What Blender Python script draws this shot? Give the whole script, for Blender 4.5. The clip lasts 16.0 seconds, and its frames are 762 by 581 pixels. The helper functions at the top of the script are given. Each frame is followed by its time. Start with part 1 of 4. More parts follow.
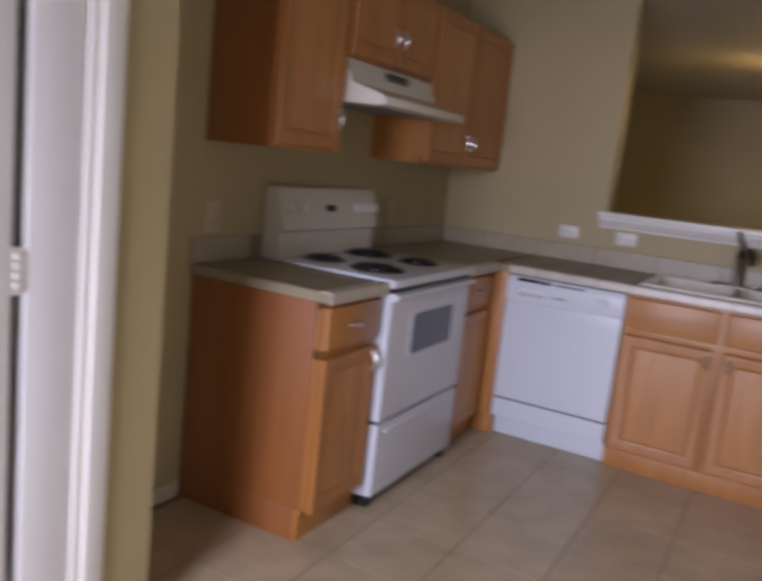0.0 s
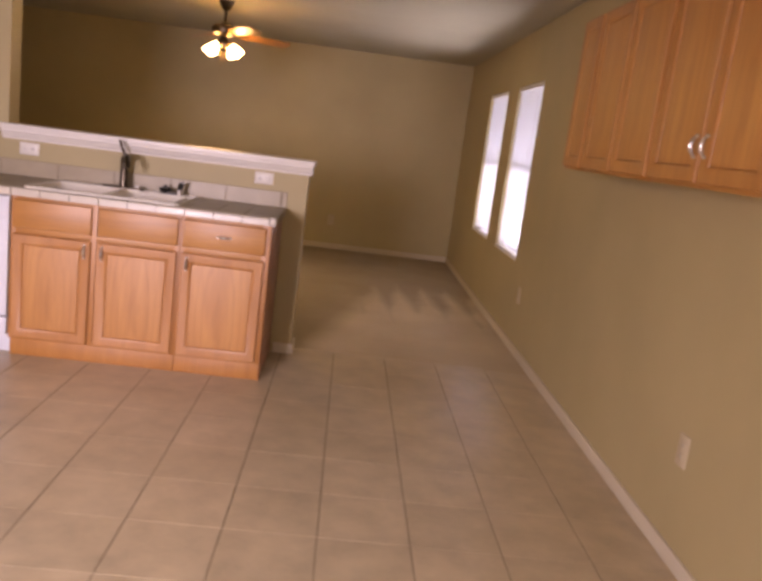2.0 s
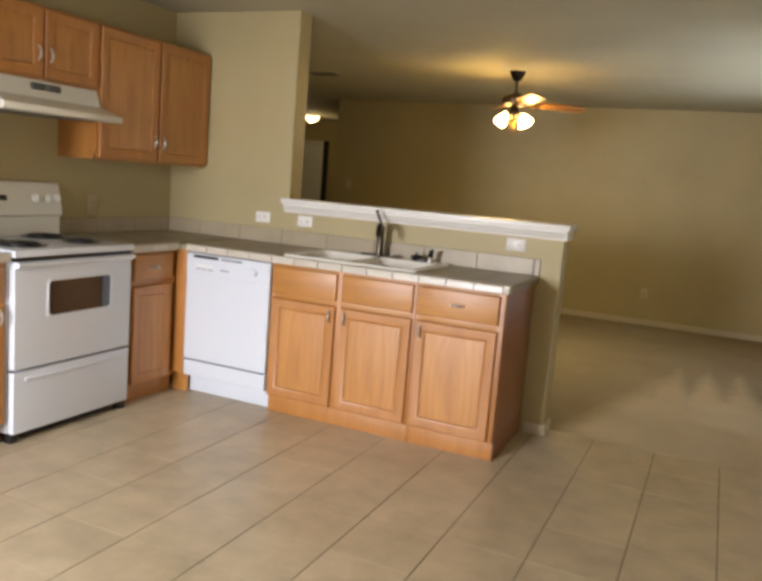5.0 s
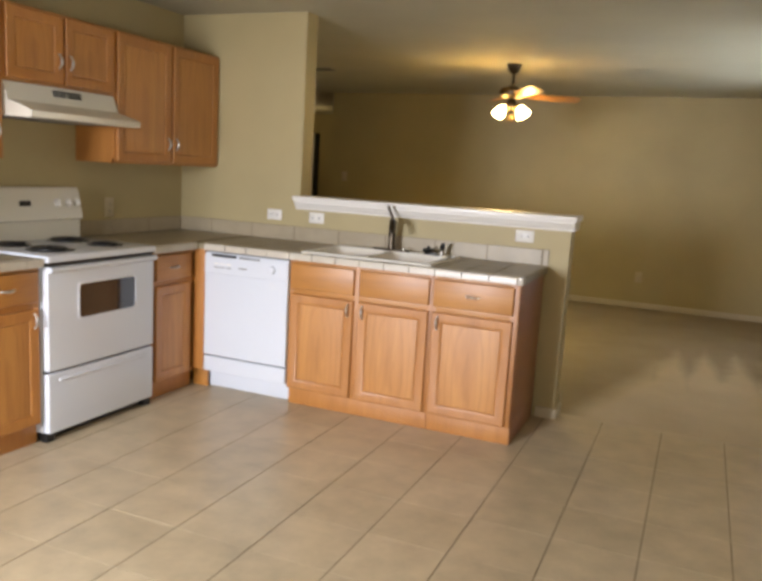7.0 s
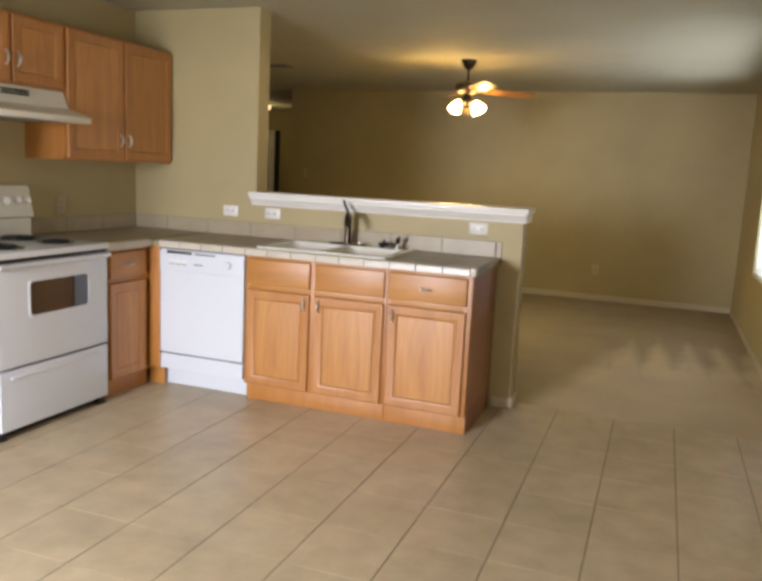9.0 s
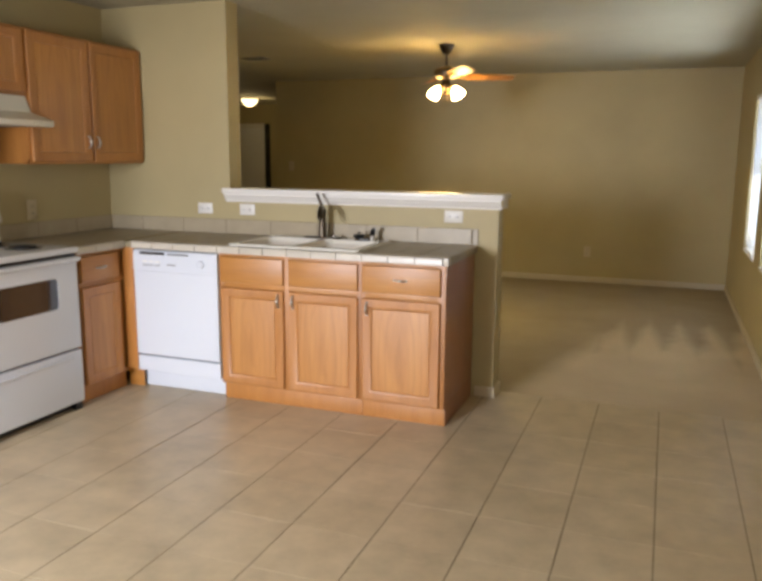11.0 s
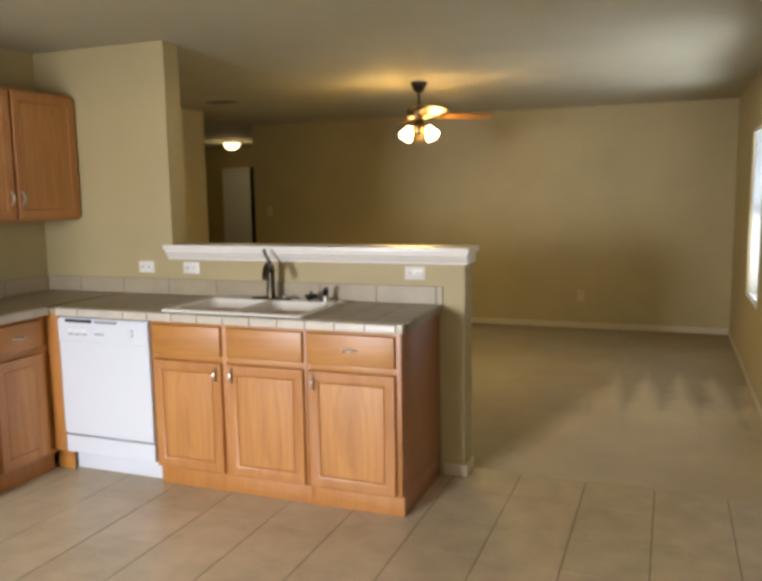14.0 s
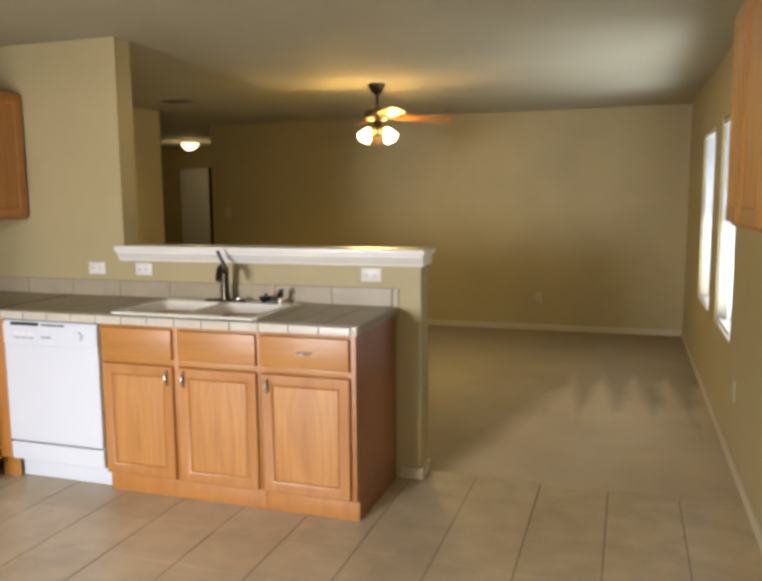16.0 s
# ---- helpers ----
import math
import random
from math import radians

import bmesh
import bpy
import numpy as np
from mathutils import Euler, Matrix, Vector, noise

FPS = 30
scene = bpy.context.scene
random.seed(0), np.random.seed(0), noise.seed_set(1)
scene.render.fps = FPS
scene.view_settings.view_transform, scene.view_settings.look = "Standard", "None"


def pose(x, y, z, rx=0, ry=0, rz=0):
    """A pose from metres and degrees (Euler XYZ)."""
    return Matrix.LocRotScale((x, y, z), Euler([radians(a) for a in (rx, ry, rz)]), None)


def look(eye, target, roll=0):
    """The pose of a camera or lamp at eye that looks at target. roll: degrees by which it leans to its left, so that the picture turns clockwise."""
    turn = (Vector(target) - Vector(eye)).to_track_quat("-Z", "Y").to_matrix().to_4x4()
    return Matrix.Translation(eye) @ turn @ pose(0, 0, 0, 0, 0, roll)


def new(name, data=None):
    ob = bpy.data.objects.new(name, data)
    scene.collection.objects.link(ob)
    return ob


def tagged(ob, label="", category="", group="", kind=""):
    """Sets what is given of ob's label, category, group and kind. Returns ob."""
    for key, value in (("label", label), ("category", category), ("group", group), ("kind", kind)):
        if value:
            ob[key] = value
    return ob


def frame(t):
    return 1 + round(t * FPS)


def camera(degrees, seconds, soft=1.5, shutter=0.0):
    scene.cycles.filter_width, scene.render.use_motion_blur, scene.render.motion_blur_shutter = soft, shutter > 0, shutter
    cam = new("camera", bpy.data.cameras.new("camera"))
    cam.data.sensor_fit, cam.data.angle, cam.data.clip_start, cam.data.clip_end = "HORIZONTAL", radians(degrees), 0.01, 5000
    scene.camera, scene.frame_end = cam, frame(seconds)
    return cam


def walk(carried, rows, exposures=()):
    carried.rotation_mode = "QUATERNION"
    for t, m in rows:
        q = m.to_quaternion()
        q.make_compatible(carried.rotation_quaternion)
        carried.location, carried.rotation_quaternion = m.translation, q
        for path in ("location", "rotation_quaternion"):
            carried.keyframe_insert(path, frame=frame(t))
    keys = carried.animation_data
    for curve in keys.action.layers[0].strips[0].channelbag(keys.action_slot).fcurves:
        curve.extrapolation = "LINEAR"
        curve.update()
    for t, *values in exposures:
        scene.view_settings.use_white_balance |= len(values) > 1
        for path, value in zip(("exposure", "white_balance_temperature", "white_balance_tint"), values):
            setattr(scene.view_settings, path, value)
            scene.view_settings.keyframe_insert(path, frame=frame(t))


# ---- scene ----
cam = camera(53.9, 16.0, 3.6, 0.5)
PATH = [
    (0, (1.99, -4.356, 1.377), (1.044, -2.628, 1.035), 6.2),
    (0.5, (2.197, -4.335, 1.347), (1.615, -2.445, 1.049), 7.1),
    (1, (2.581, -4.439, 1.353), (2.317, -2.477, 1.071), 7.6),
    (1.5, (2.852, -4.645, 1.41), (2.915, -2.674, 1.079), 8.1),
    (2, (3.08, -4.709, 1.401), (3.201, -2.751, 1.012), 7.4),
    (2.5, (3.364, -4.595, 1.333), (3.303, -2.63, 0.963), 6.0),
    (3, (3.519, -4.539, 1.34), (3.34, -2.58, 0.979), 6.3),
    (3.5, (3.591, -4.495, 1.392), (3.292, -2.549, 1.043), 7.4),
    (4, (3.67, -4.384, 1.409), (3.07, -2.501, 1.106), 7.1),
    (4.2, (3.698, -4.247, 1.384), (2.928, -2.423, 1.098), 6.1),
    (6.5, (3.514, -4.491, 1.397), (2.721, -2.68, 1.095), 3.2),
    (7, (3.54, -4.506, 1.431), (2.774, -2.686, 1.113), 3.3),
    (7.5, (3.558, -4.514, 1.407), (2.815, -2.682, 1.099), 3.3),
    (8, (3.584, -4.505, 1.4), (2.858, -2.666, 1.094), 3.2),
    (8.5, (3.583, -4.514, 1.406), (2.886, -2.665, 1.097), 3.1),
    (9, (3.611, -4.517, 1.412), (2.929, -2.664, 1.094), 2.8),
    (11.5, (3.764, -4.288, 1.436), (3.066, -2.446, 1.086), 0.2),
    (12, (3.757, -4.159, 1.441), (3.057, -2.313, 1.12), 0.7),
    (12.5, (3.732, -4.046, 1.441), (3.041, -2.193, 1.145), 0.8),
    (13, (3.756, -3.913, 1.47), (3.053, -2.057, 1.216), 0.5),
    (13.5, (3.806, -3.83, 1.481), (3.094, -1.975, 1.249), -0.1),
    (14, (3.837, -3.796, 1.5), (3.121, -1.945, 1.248), -0.9),
    (14.5, (3.854, -3.783, 1.493), (3.138, -1.933, 1.237), -1.4),
    (15, (3.848, -3.76, 1.491), (3.147, -1.905, 1.235), -1.4),
    (15.5, (3.863, -3.759, 1.496), (3.193, -1.892, 1.244), -1.1),
    (16, (3.859, -3.756, 1.494), (3.238, -1.871, 1.247), -0.5),
]
# the clip's camera opens up and shifts its white balance in the first seconds
LOOK = [(0.0, -2.14, 6200, 25), (0.5, -1.80, 7000, 43), (1.0, -1.34, 7400, 43), (1.5, -1.30, 7700, 43), (2.0, -1.28, 7800, 43), (2.5, -1.12, 7600, 21), (3.0, -1.06, 7300, 12), (4.0, -1.07, 7150, 11), (7.0, -1.00, 7000, 11), (9.0, -1.00, 6900, 11), (12.0, -1.06, 6900, 11), (13.0, -1.12, 6950, 10), (14.5, -0.94, 7000, 10), (16.0, -0.92, 7100, 10)]
walk(cam, [(t, look(eye, target, roll)) for t, eye, target, roll in PATH], LOOK)

# ---- world, sun and large lights ----
world = bpy.data.worlds.new("sky")
scene.world = world
world.use_nodes = True
wn = world.node_tree.nodes
sky = wn.new("ShaderNodeTexSky")
sky.sky_type, sky.sun_disc = "NISHITA", False
sky.sun_elevation, sky.sun_rotation = radians(40), radians(200)
world.node_tree.links.new(sky.outputs[0], wn["Background"].inputs[0])
wn["Background"].inputs[1].default_value = 0.12


def area_lamp(name, m, size_x, size_y, watts, colour):
    data = bpy.data.lights.new(name, "AREA")
    data.shape, data.size, data.size_y, data.energy, data.color = "RECTANGLE", size_x, size_y, watts, colour
    ob = new(name, data)
    ob.matrix_world = m
    return ob


def bulb_lamp(name, place, watts, colour, radius=0.035):
    data = bpy.data.lights.new(name, "POINT")
    data.energy, data.color, data.shadow_soft_size = watts, colour, radius
    ob = new(name, data)
    ob.location = place
    return ob


DAY = (0.88, 0.93, 1.09)
# added daylight, as through an assumed, unseen patio door behind the camera
area_lamp("assumed_door_daylight", look((4.62, -5.05, 1.06), (0.6, -3.6, 0.2)), 1.50, 1.85, 64, (0.96, 0.97, 0.97)).data.spread = radians(150)
# daylight through the window behind the camera
area_lamp("back_window_daylight", look((1.20, -6.27, 1.40), (1.8, 0.0, -2.1)), 1.05, 1.15, 315, DAY).data.spread = radians(112)
# daylight on the blinds of the two living room windows
for wy in (1.50, 2.80):
    area_lamp("window_daylight", look((5.00, wy, 0.85), (3.5, wy, 2.43)), 1.00, 1.10, 86, (0.82, 0.92, 1.06))

# ---- materials ----


def material(name, colour, rough=0.5, metal=0.0, **extra):
    m = bpy.data.materials.new(name)
    m.use_nodes = True
    b = m.node_tree.nodes["Principled BSDF"]
    b.inputs["Base Color"].default_value = (*colour, 1)
    b.inputs["Roughness"].default_value = rough
    b.inputs["Metallic"].default_value = metal
    for key, value in extra.items():
        b.inputs[key.replace("_", " ")].default_value = value
    return m


def node(m, kind, **sets):
    n = m.node_tree.nodes.new("ShaderNode" + kind)
    for key, value in sets.items():
        n.inputs[key.replace("_", " ")].default_value = value
    return n


def link(m, a, b):
    m.node_tree.links.new(a, b)


def bsdf(m):
    return m.node_tree.nodes["Principled BSDF"]


def place(m, scale=(1, 1, 1)):
    """World position, scaled, as texture coordinates."""
    g, mp = node(m, "NewGeometry"), node(m, "Mapping")
    mp.inputs["Scale"].default_value = scale
    link(m, g.outputs["Position"], mp.inputs["Vector"])
    return mp.outputs["Vector"]


def ramp(m, fac, stops):
    r = node(m, "ValToRGB")
    while len(r.color_ramp.elements) < len(stops):
        r.color_ramp.elements.new(0.5)
    for e, (at, c) in zip(r.color_ramp.elements, stops):
        e.position, e.color = at, (*c, 1)
    link(m, fac, r.inputs["Fac"])
    return r.outputs["Color"]


def mix(m, fac, a, b, blend="MIX"):
    n = m.node_tree.nodes.new("ShaderNodeMix")
    n.data_type, n.blend_type = "RGBA", blend
    for slot, v in ((0, fac), (6, a), (7, b)):
        if isinstance(v, (int, float)):
            n.inputs[slot].default_value = v
        elif isinstance(v, tuple):
            n.inputs[slot].default_value = (*v, 1)
        else:
            link(m, v, n.inputs[slot])
    return n.outputs[2]


def noise_tex(m, vec, scale, detail=3.0, rough=0.55, distort=0.0):
    n = node(m, "TexNoise", Scale=scale, Detail=detail, Roughness=rough, Distortion=distort)
    link(m, vec, n.inputs["Vector"])
    return n.outputs["Fac"]


def bump(m, height, strength, distance=0.002):
    b = node(m, "Bump", Strength=strength, Distance=distance)
    link(m, height, b.inputs["Height"])
    link(m, b.outputs["Normal"], bsdf(m).inputs["Normal"])


def shade(c, k):
    return tuple(min(1.0, v * k) for v in c)


def painted(name, colour, rough=0.6, grain=90.0, relief=0.25, vary=0.06):
    m = material(name, colour, rough)
    p = place(m)
    c = ramp(m, noise_tex(m, p, 1.3, 4), [(0.3, shade(colour, 1 - vary)), (0.7, shade(colour, 1 + vary))])
    link(m, c, bsdf(m).inputs["Base Color"])
    bump(m, noise_tex(m, p, grain, 2), relief, 0.003)
    return m


def oak(name, scale, tone=1.0, warm=(1, 1, 1), flat_sawn=False):
    m = material(name, (0.4, 0.18, 0.06), 0.47)
    p = place(m, scale)
    fine = noise_tex(m, p, 9.0, 6, 0.6, 0.4)
    broad = noise_tex(m, place(m, tuple(s * 0.22 for s in scale)), 5.0, 2, 0.5, 1.8)
    def hue(c):
        return tuple(v * tone * w for v, w in zip(c, warm))

    c1 = ramp(m, broad, [(0.30, hue((0.405, 0.180, 0.053))), (0.52, hue((0.455, 0.210, 0.066))), (0.75, hue((0.495, 0.242, 0.082)))])
    c2 = ramp(m, fine, [(0.36, (0.70, 0.62, 0.55)), (0.56, (1, 1, 1)), (0.8, (1.0, 1.0, 1.0))])
    c = mix(m, 0.30, c1, c2, "MULTIPLY")
    if flat_sawn:
        # growth rings cut lengthwise: narrow tall arches up the middle of the board
        obj = node(m, "TexCoord")
        mp = node(m, "Mapping")
        mp.inputs["Location"].default_value = (-0.5, -0.5, -0.12)
        mp.inputs["Scale"].default_value = (1.0, 1.0, 0.34)
        link(m, obj.outputs["Generated"], mp.inputs["Vector"])
        w = node(m, "TexWave", Scale=5.0, Distortion=2.2, Detail=3.0, Detail_Scale=1.6)
        w.wave_type, w.rings_direction = "RINGS", "SPHERICAL"
        link(m, mp.outputs["Vector"], w.inputs["Vector"])
        c = mix(m, 0.5, c, ramp(m, w.outputs["Fac"], [(0.0, (0.76, 0.68, 0.58)), (0.22, (1, 1, 1)), (1.0, (1, 1, 1))]), "MULTIPLY")
    info = node(m, "ObjectInfo")
    c = mix(m, 0.6, c, ramp(m, info.outputs["Random"], [(0.0, (0.90, 0.88, 0.86)), (1.0, (1.0, 1.0, 1.0))]), "MULTIPLY")
    link(m, c, bsdf(m).inputs["Base Color"])
    bump(m, fine, 0.12, 0.001)
    bsdf(m).inputs["Coat Weight"].default_value = 0.6
    bsdf(m).inputs["Coat Roughness"].default_value = 0.42
    bsdf(m).inputs["Specular IOR Level"].default_value = 0.55
    return m


def ceramic(name, colour, rough, vary=0.12, mottling=7.0):
    """Glazed tile: mottled, each piece a little different."""
    m = material(name, colour, rough)
    p = place(m)
    c = ramp(m, noise_tex(m, p, mottling, 5, 0.62), [(0.28, shade(colour, 1 - vary)), (0.5, colour), (0.74, shade(colour, 1 + vary))])
    info = node(m, "ObjectInfo")
    c = mix(m, 1.0, c, ramp(m, info.outputs["Random"], [(0.0, (0.93, 0.93, 0.92)), (1.0, (1.0, 1.0, 1.0))]), "MULTIPLY")
    c = mix(m, 1.0, c, ramp(m, noise_tex(m, p, 0.7, 3), [(0.35, (0.90, 0.89, 0.88)), (0.65, (1.0, 1.0, 1.0))]), "MULTIPLY")
    link(m, c, bsdf(m).inputs["Base Color"])
    r = node(m, "MapRange")
    link(m, noise_tex(m, p, 14.0, 3), r.inputs["Value"])
    r.inputs["To Min"].default_value, r.inputs["To Max"].default_value = rough - 0.06, rough + 0.12
    link(m, r.outputs["Result"], bsdf(m).inputs["Roughness"])
    bump(m, noise_tex(m, p, 30.0, 2), 0.04, 0.002)
    return m


WALL = painted("beige_wall_paint", (0.43, 0.356, 0.186), 0.55)
CEIL = painted("ceiling_texture_paint", (0.475, 0.455, 0.345), 0.8, 60.0, 0.5)
TRIM = painted("white_trim_paint", (0.78, 0.76, 0.71), 0.35, 40.0, 0.03, 0.02)
BASE = painted("off_white_baseboard_paint", (0.58, 0.515, 0.385), 0.4, 40.0, 0.03, 0.03)
DOORW = painted("white_door_paint", (0.80, 0.80, 0.79), 0.4, 50.0, 0.05, 0.02)
OAK = oak("honey_oak", (7, 7, 0.55), 1.02, (0.97, 0.86, 0.57))
PANEL = oak("honey_oak_flat_sawn_panel", (7, 7, 0.55), 1.14, (0.98, 0.94, 0.70), True)
OAKH = oak("honey_oak_across", (0.55, 0.55, 7), 0.98, (0.98, 0.89, 0.50))
# darker, redder oak copy: shade on the cabinet sides put into the colour
SHADEOAK = oak("shaded_side_oak", (7, 7, 0.55), 0.66, (1.0, 0.74, 0.50))
FLOOR = ceramic("beige_floor_tile", (0.535, 0.435, 0.288), 0.33, 0.17)
GROUT = painted("brown_grout", (0.26, 0.20, 0.13), 0.9, 200.0, 0.3, 0.15)
CTILE = ceramic("taupe_counter_tile", (0.30, 0.25, 0.158), 0.36, 0.08, 12.0)
CEDGE = ceramic("cream_edge_tile", (0.55, 0.505, 0.425), 0.28, 0.08, 12.0)
SPLASH = ceramic("grey_beige_splash_tile", (0.42, 0.355, 0.245), 0.32, 0.08, 9.0)
TOPGROUT = painted("worktop_grout", (0.288, 0.24, 0.15), 0.9, 200.0, 0.2, 0.1)
CGROUT = painted("tan_counter_grout", (0.22, 0.18, 0.12), 0.9, 200.0, 0.2, 0.1)
ENAMEL = painted("white_appliance_enamel", (0.63, 0.665, 0.72), 0.22, 150.0, 0.015, 0.015)
BISQUE = painted("bisque_appliance_enamel", (0.72, 0.69, 0.60), 0.25, 150.0, 0.015, 0.02)
SINKM = painted("white_sink_enamel", (0.84, 0.82, 0.74), 0.12, 80.0, 0.01, 0.02)
BLACK = painted("black_enamel", (0.012, 0.012, 0.012), 0.35, 80.0, 0.05, 0.2)
GREY = material("grey_plastic", (0.20, 0.20, 0.20), 0.5)
# near-black that stands in for the shade inside door gaps
GAPSHADE = painted("gap_shade_black", (0.02, 0.018, 0.016), 0.9, 60.0, 0.1, 0.2)
CHROME = material("polished_chrome", (0.62, 0.60, 0.56), 0.35, 1.0)
BRONZE = material("dark_brushed_nickel", (0.085, 0.068, 0.050), 0.30, 1.0)
BRASS = material("antique_brass", (0.42, 0.26, 0.10), 0.32, 1.0)
PLATE = painted("white_plastic_plate", (0.76, 0.74, 0.69), 0.35, 90.0, 0.02, 0.02)
ALMOND = painted("almond_plastic_plate", (0.53, 0.455, 0.31), 0.4, 90.0, 0.02, 0.02)
GLASS = material("clear_glass", (0.95, 0.97, 0.96), 0.02, 0.0, Transmission_Weight=1.0, IOR=1.45)
OVENG = material("dark_oven_glass", (0.02, 0.02, 0.02), 0.06, 0.0, Specular_IOR_Level=0.9)
BLADE = oak("fan_blade_oak", (0.8, 0.8, 7), 0.8)
VINYL = painted("white_window_vinyl", (0.8, 0.8, 0.8), 0.4, 60.0, 0.03, 0.02)


def carpet_material():
    """Short beige pile, brushed lighter and darker by the vacuum cleaner."""
    base = (0.475, 0.398, 0.285)
    m = material("beige_carpet", base, 0.95)
    p = place(m)
    fine = noise_tex(m, p, 420.0, 2)
    broad = noise_tex(m, p, 2.2, 4)
    sep = node(m, "SeparateXYZ")
    link(m, p, sep.inputs[0])

    def calc(op, a, b):
        n = node(m, "Math")
        n.operation = op
        for slot, v in ((0, a), (1, b)):
            if isinstance(v, (int, float)):
                n.inputs[slot].default_value = v
            else:
                link(m, v, n.inputs[slot])
        return n.outputs[0]

    x, y = sep.outputs[0], sep.outputs[1]
    wobble = calc("MULTIPLY", calc("SUBTRACT", broad, 0.5), 0.34)
    tooth = calc("PINGPONG", calc("ADD", calc("SUBTRACT", x, 3.32), calc("MULTIPLY", wobble, 0.35)), 0.125)
    # pile brushed towards the door in the strokes nearest the kitchen; their far ends make teeth
    reach = calc("ADD", calc("MULTIPLY", calc("SUBTRACT", x, 2.9), 4.1), 0.17)
    reach = calc("MINIMUM", reach, calc("ADD", calc("ADD", 1.75, calc("MULTIPLY", wobble, 3.0)), calc("MULTIPLY", tooth, 7.5)))
    edge = node(m, "MapRange")
    link(m, calc("SUBTRACT", reach, y), edge.inputs["Value"])
    edge.inputs["From Min"].default_value, edge.inputs["From Max"].default_value = -0.36, 0.52
    c = mix(m, edge.outputs["Result"], shade(base, 0.82), shade(base, 1.28))
    c = mix(m, 1.0, c, ramp(m, broad, [(0.3, (0.86, 0.85, 0.84)), (0.7, (1, 1, 1))]), "MULTIPLY")
    c = mix(m, 0.7, c, ramp(m, fine, [(0.3, (0.7, 0.68, 0.65)), (0.7, (1, 1, 1))]), "MULTIPLY")
    link(m, c, bsdf(m).inputs["Base Color"])
    bump(m, fine, 0.5, 0.004)
    return m


CARPET = carpet_material()


def glowing(name, colour, strength, base=(0.9, 0.85, 0.75)):
    m = material(name, base, 0.4)
    bsdf(m).inputs["Emission Color"].default_value = (*colour, 1)
    bsdf(m).inputs["Emission Strength"].default_value = strength
    return m




def frosted(name, colour, strength):
    """Lit frosted glass that lets part of its bulb's light straight through."""
    m = glowing(name, colour, strength)
    t = node(m, "BsdfTransparent", Color=(1.0, 0.86, 0.62, 1))
    x = node(m, "MixShader", Fac=0.45)
    link(m, bsdf(m).outputs[0], x.inputs[1])
    link(m, t.outputs[0], x.inputs[2])
    link(m, x.outputs[0], m.node_tree.nodes["Material Output"].inputs["Surface"])
    return m


LAMPGLASS = frosted("lit_frosted_glass", (1.0, 0.84, 0.52), 34.0)
HALLGLASS = glowing("lit_hall_dome_glass", (1.0, 0.78, 0.42), 7.0)


def slat_material():
    m = material("white_blind_slat", (0.86, 0.87, 0.88), 0.5)
    t = node(m, "BsdfTranslucent", Color=(0.9, 0.93, 0.97, 1))
    s = node(m, "MixShader", Fac=0.6)
    link(m, bsdf(m).outputs[0], s.inputs[1])
    link(m, t.outputs[0], s.inputs[2])
    link(m, s.outputs[0], m.node_tree.nodes["Material Output"].inputs["Surface"])
    return m


SLAT = slat_material()

# ---- mesh helpers ----


def box(lo, hi, bevel=0.0, seg=2):
    bm = bmesh.new()
    bmesh.ops.create_cube(bm, size=1.0)
    for v in bm.verts:
        v.co = Vector([a + (b - a) * (c + 0.5) for a, b, c in zip(lo, hi, v.co)])
    if bevel:
        bmesh.ops.bevel(bm, geom=bm.edges[:], offset=bevel, segments=seg, affect="EDGES", profile=0.6)
    return bm


def join(*bms):
    """Several bmeshes made into the first."""
    for other in bms[1:]:
        me = bpy.data.meshes.new("join")
        other.to_mesh(me)
        bms[0].from_mesh(me)
        bpy.data.meshes.remove(me)
        other.free()
    return bms[0]


def lathe(profile, steps=24, at=(0, 0, 0)):
    """A turned solid about z from (radius, height) pairs."""
    bm = bmesh.new()
    rings = []
    for r, z in profile:
        rings.append([bm.verts.new((at[0] + max(r, 1e-4) * math.cos(a), at[1] + max(r, 1e-4) * math.sin(a), at[2] + z))
                      for a in (2 * math.pi * k / steps for k in range(steps))])
    for a, b in zip(rings, rings[1:]):
        for k in range(steps):
            bm.faces.new((a[k], a[(k + 1) % steps], b[(k + 1) % steps], b[k]))
    bm.faces.new(rings[0][::-1])
    bm.faces.new(rings[-1])
    bmesh.ops.recalc_face_normals(bm, faces=bm.faces[:])
    return bm


def tube(points, radius, steps=10):
    """A round bar along points; radius may be one number or one for each point."""
    bm = bmesh.new()
    pts = [Vector(p) for p in points]
    rad = radius if isinstance(radius, (list, tuple)) else [radius] * len(pts)
    rings = []
    side = None
    for i, p in enumerate(pts):
        d = (pts[min(i + 1, len(pts) - 1)] - pts[max(i - 1, 0)]).normalized()
        if side is None:
            side = d.orthogonal().normalized()
        side = (side - d * side.dot(d)).normalized()
        up = d.cross(side)
        rings.append([bm.verts.new(p + rad[i] * (math.cos(a) * side + math.sin(a) * up)) for a in (2 * math.pi * k / steps for k in range(steps))])
    for a, b in zip(rings, rings[1:]):
        for k in range(steps):
            bm.faces.new((a[k], a[(k + 1) % steps], b[(k + 1) % steps], b[k]))
    bm.faces.new(rings[0][::-1])
    bm.faces.new(rings[-1])
    bmesh.ops.recalc_face_normals(bm, faces=bm.faces[:])
    return bm


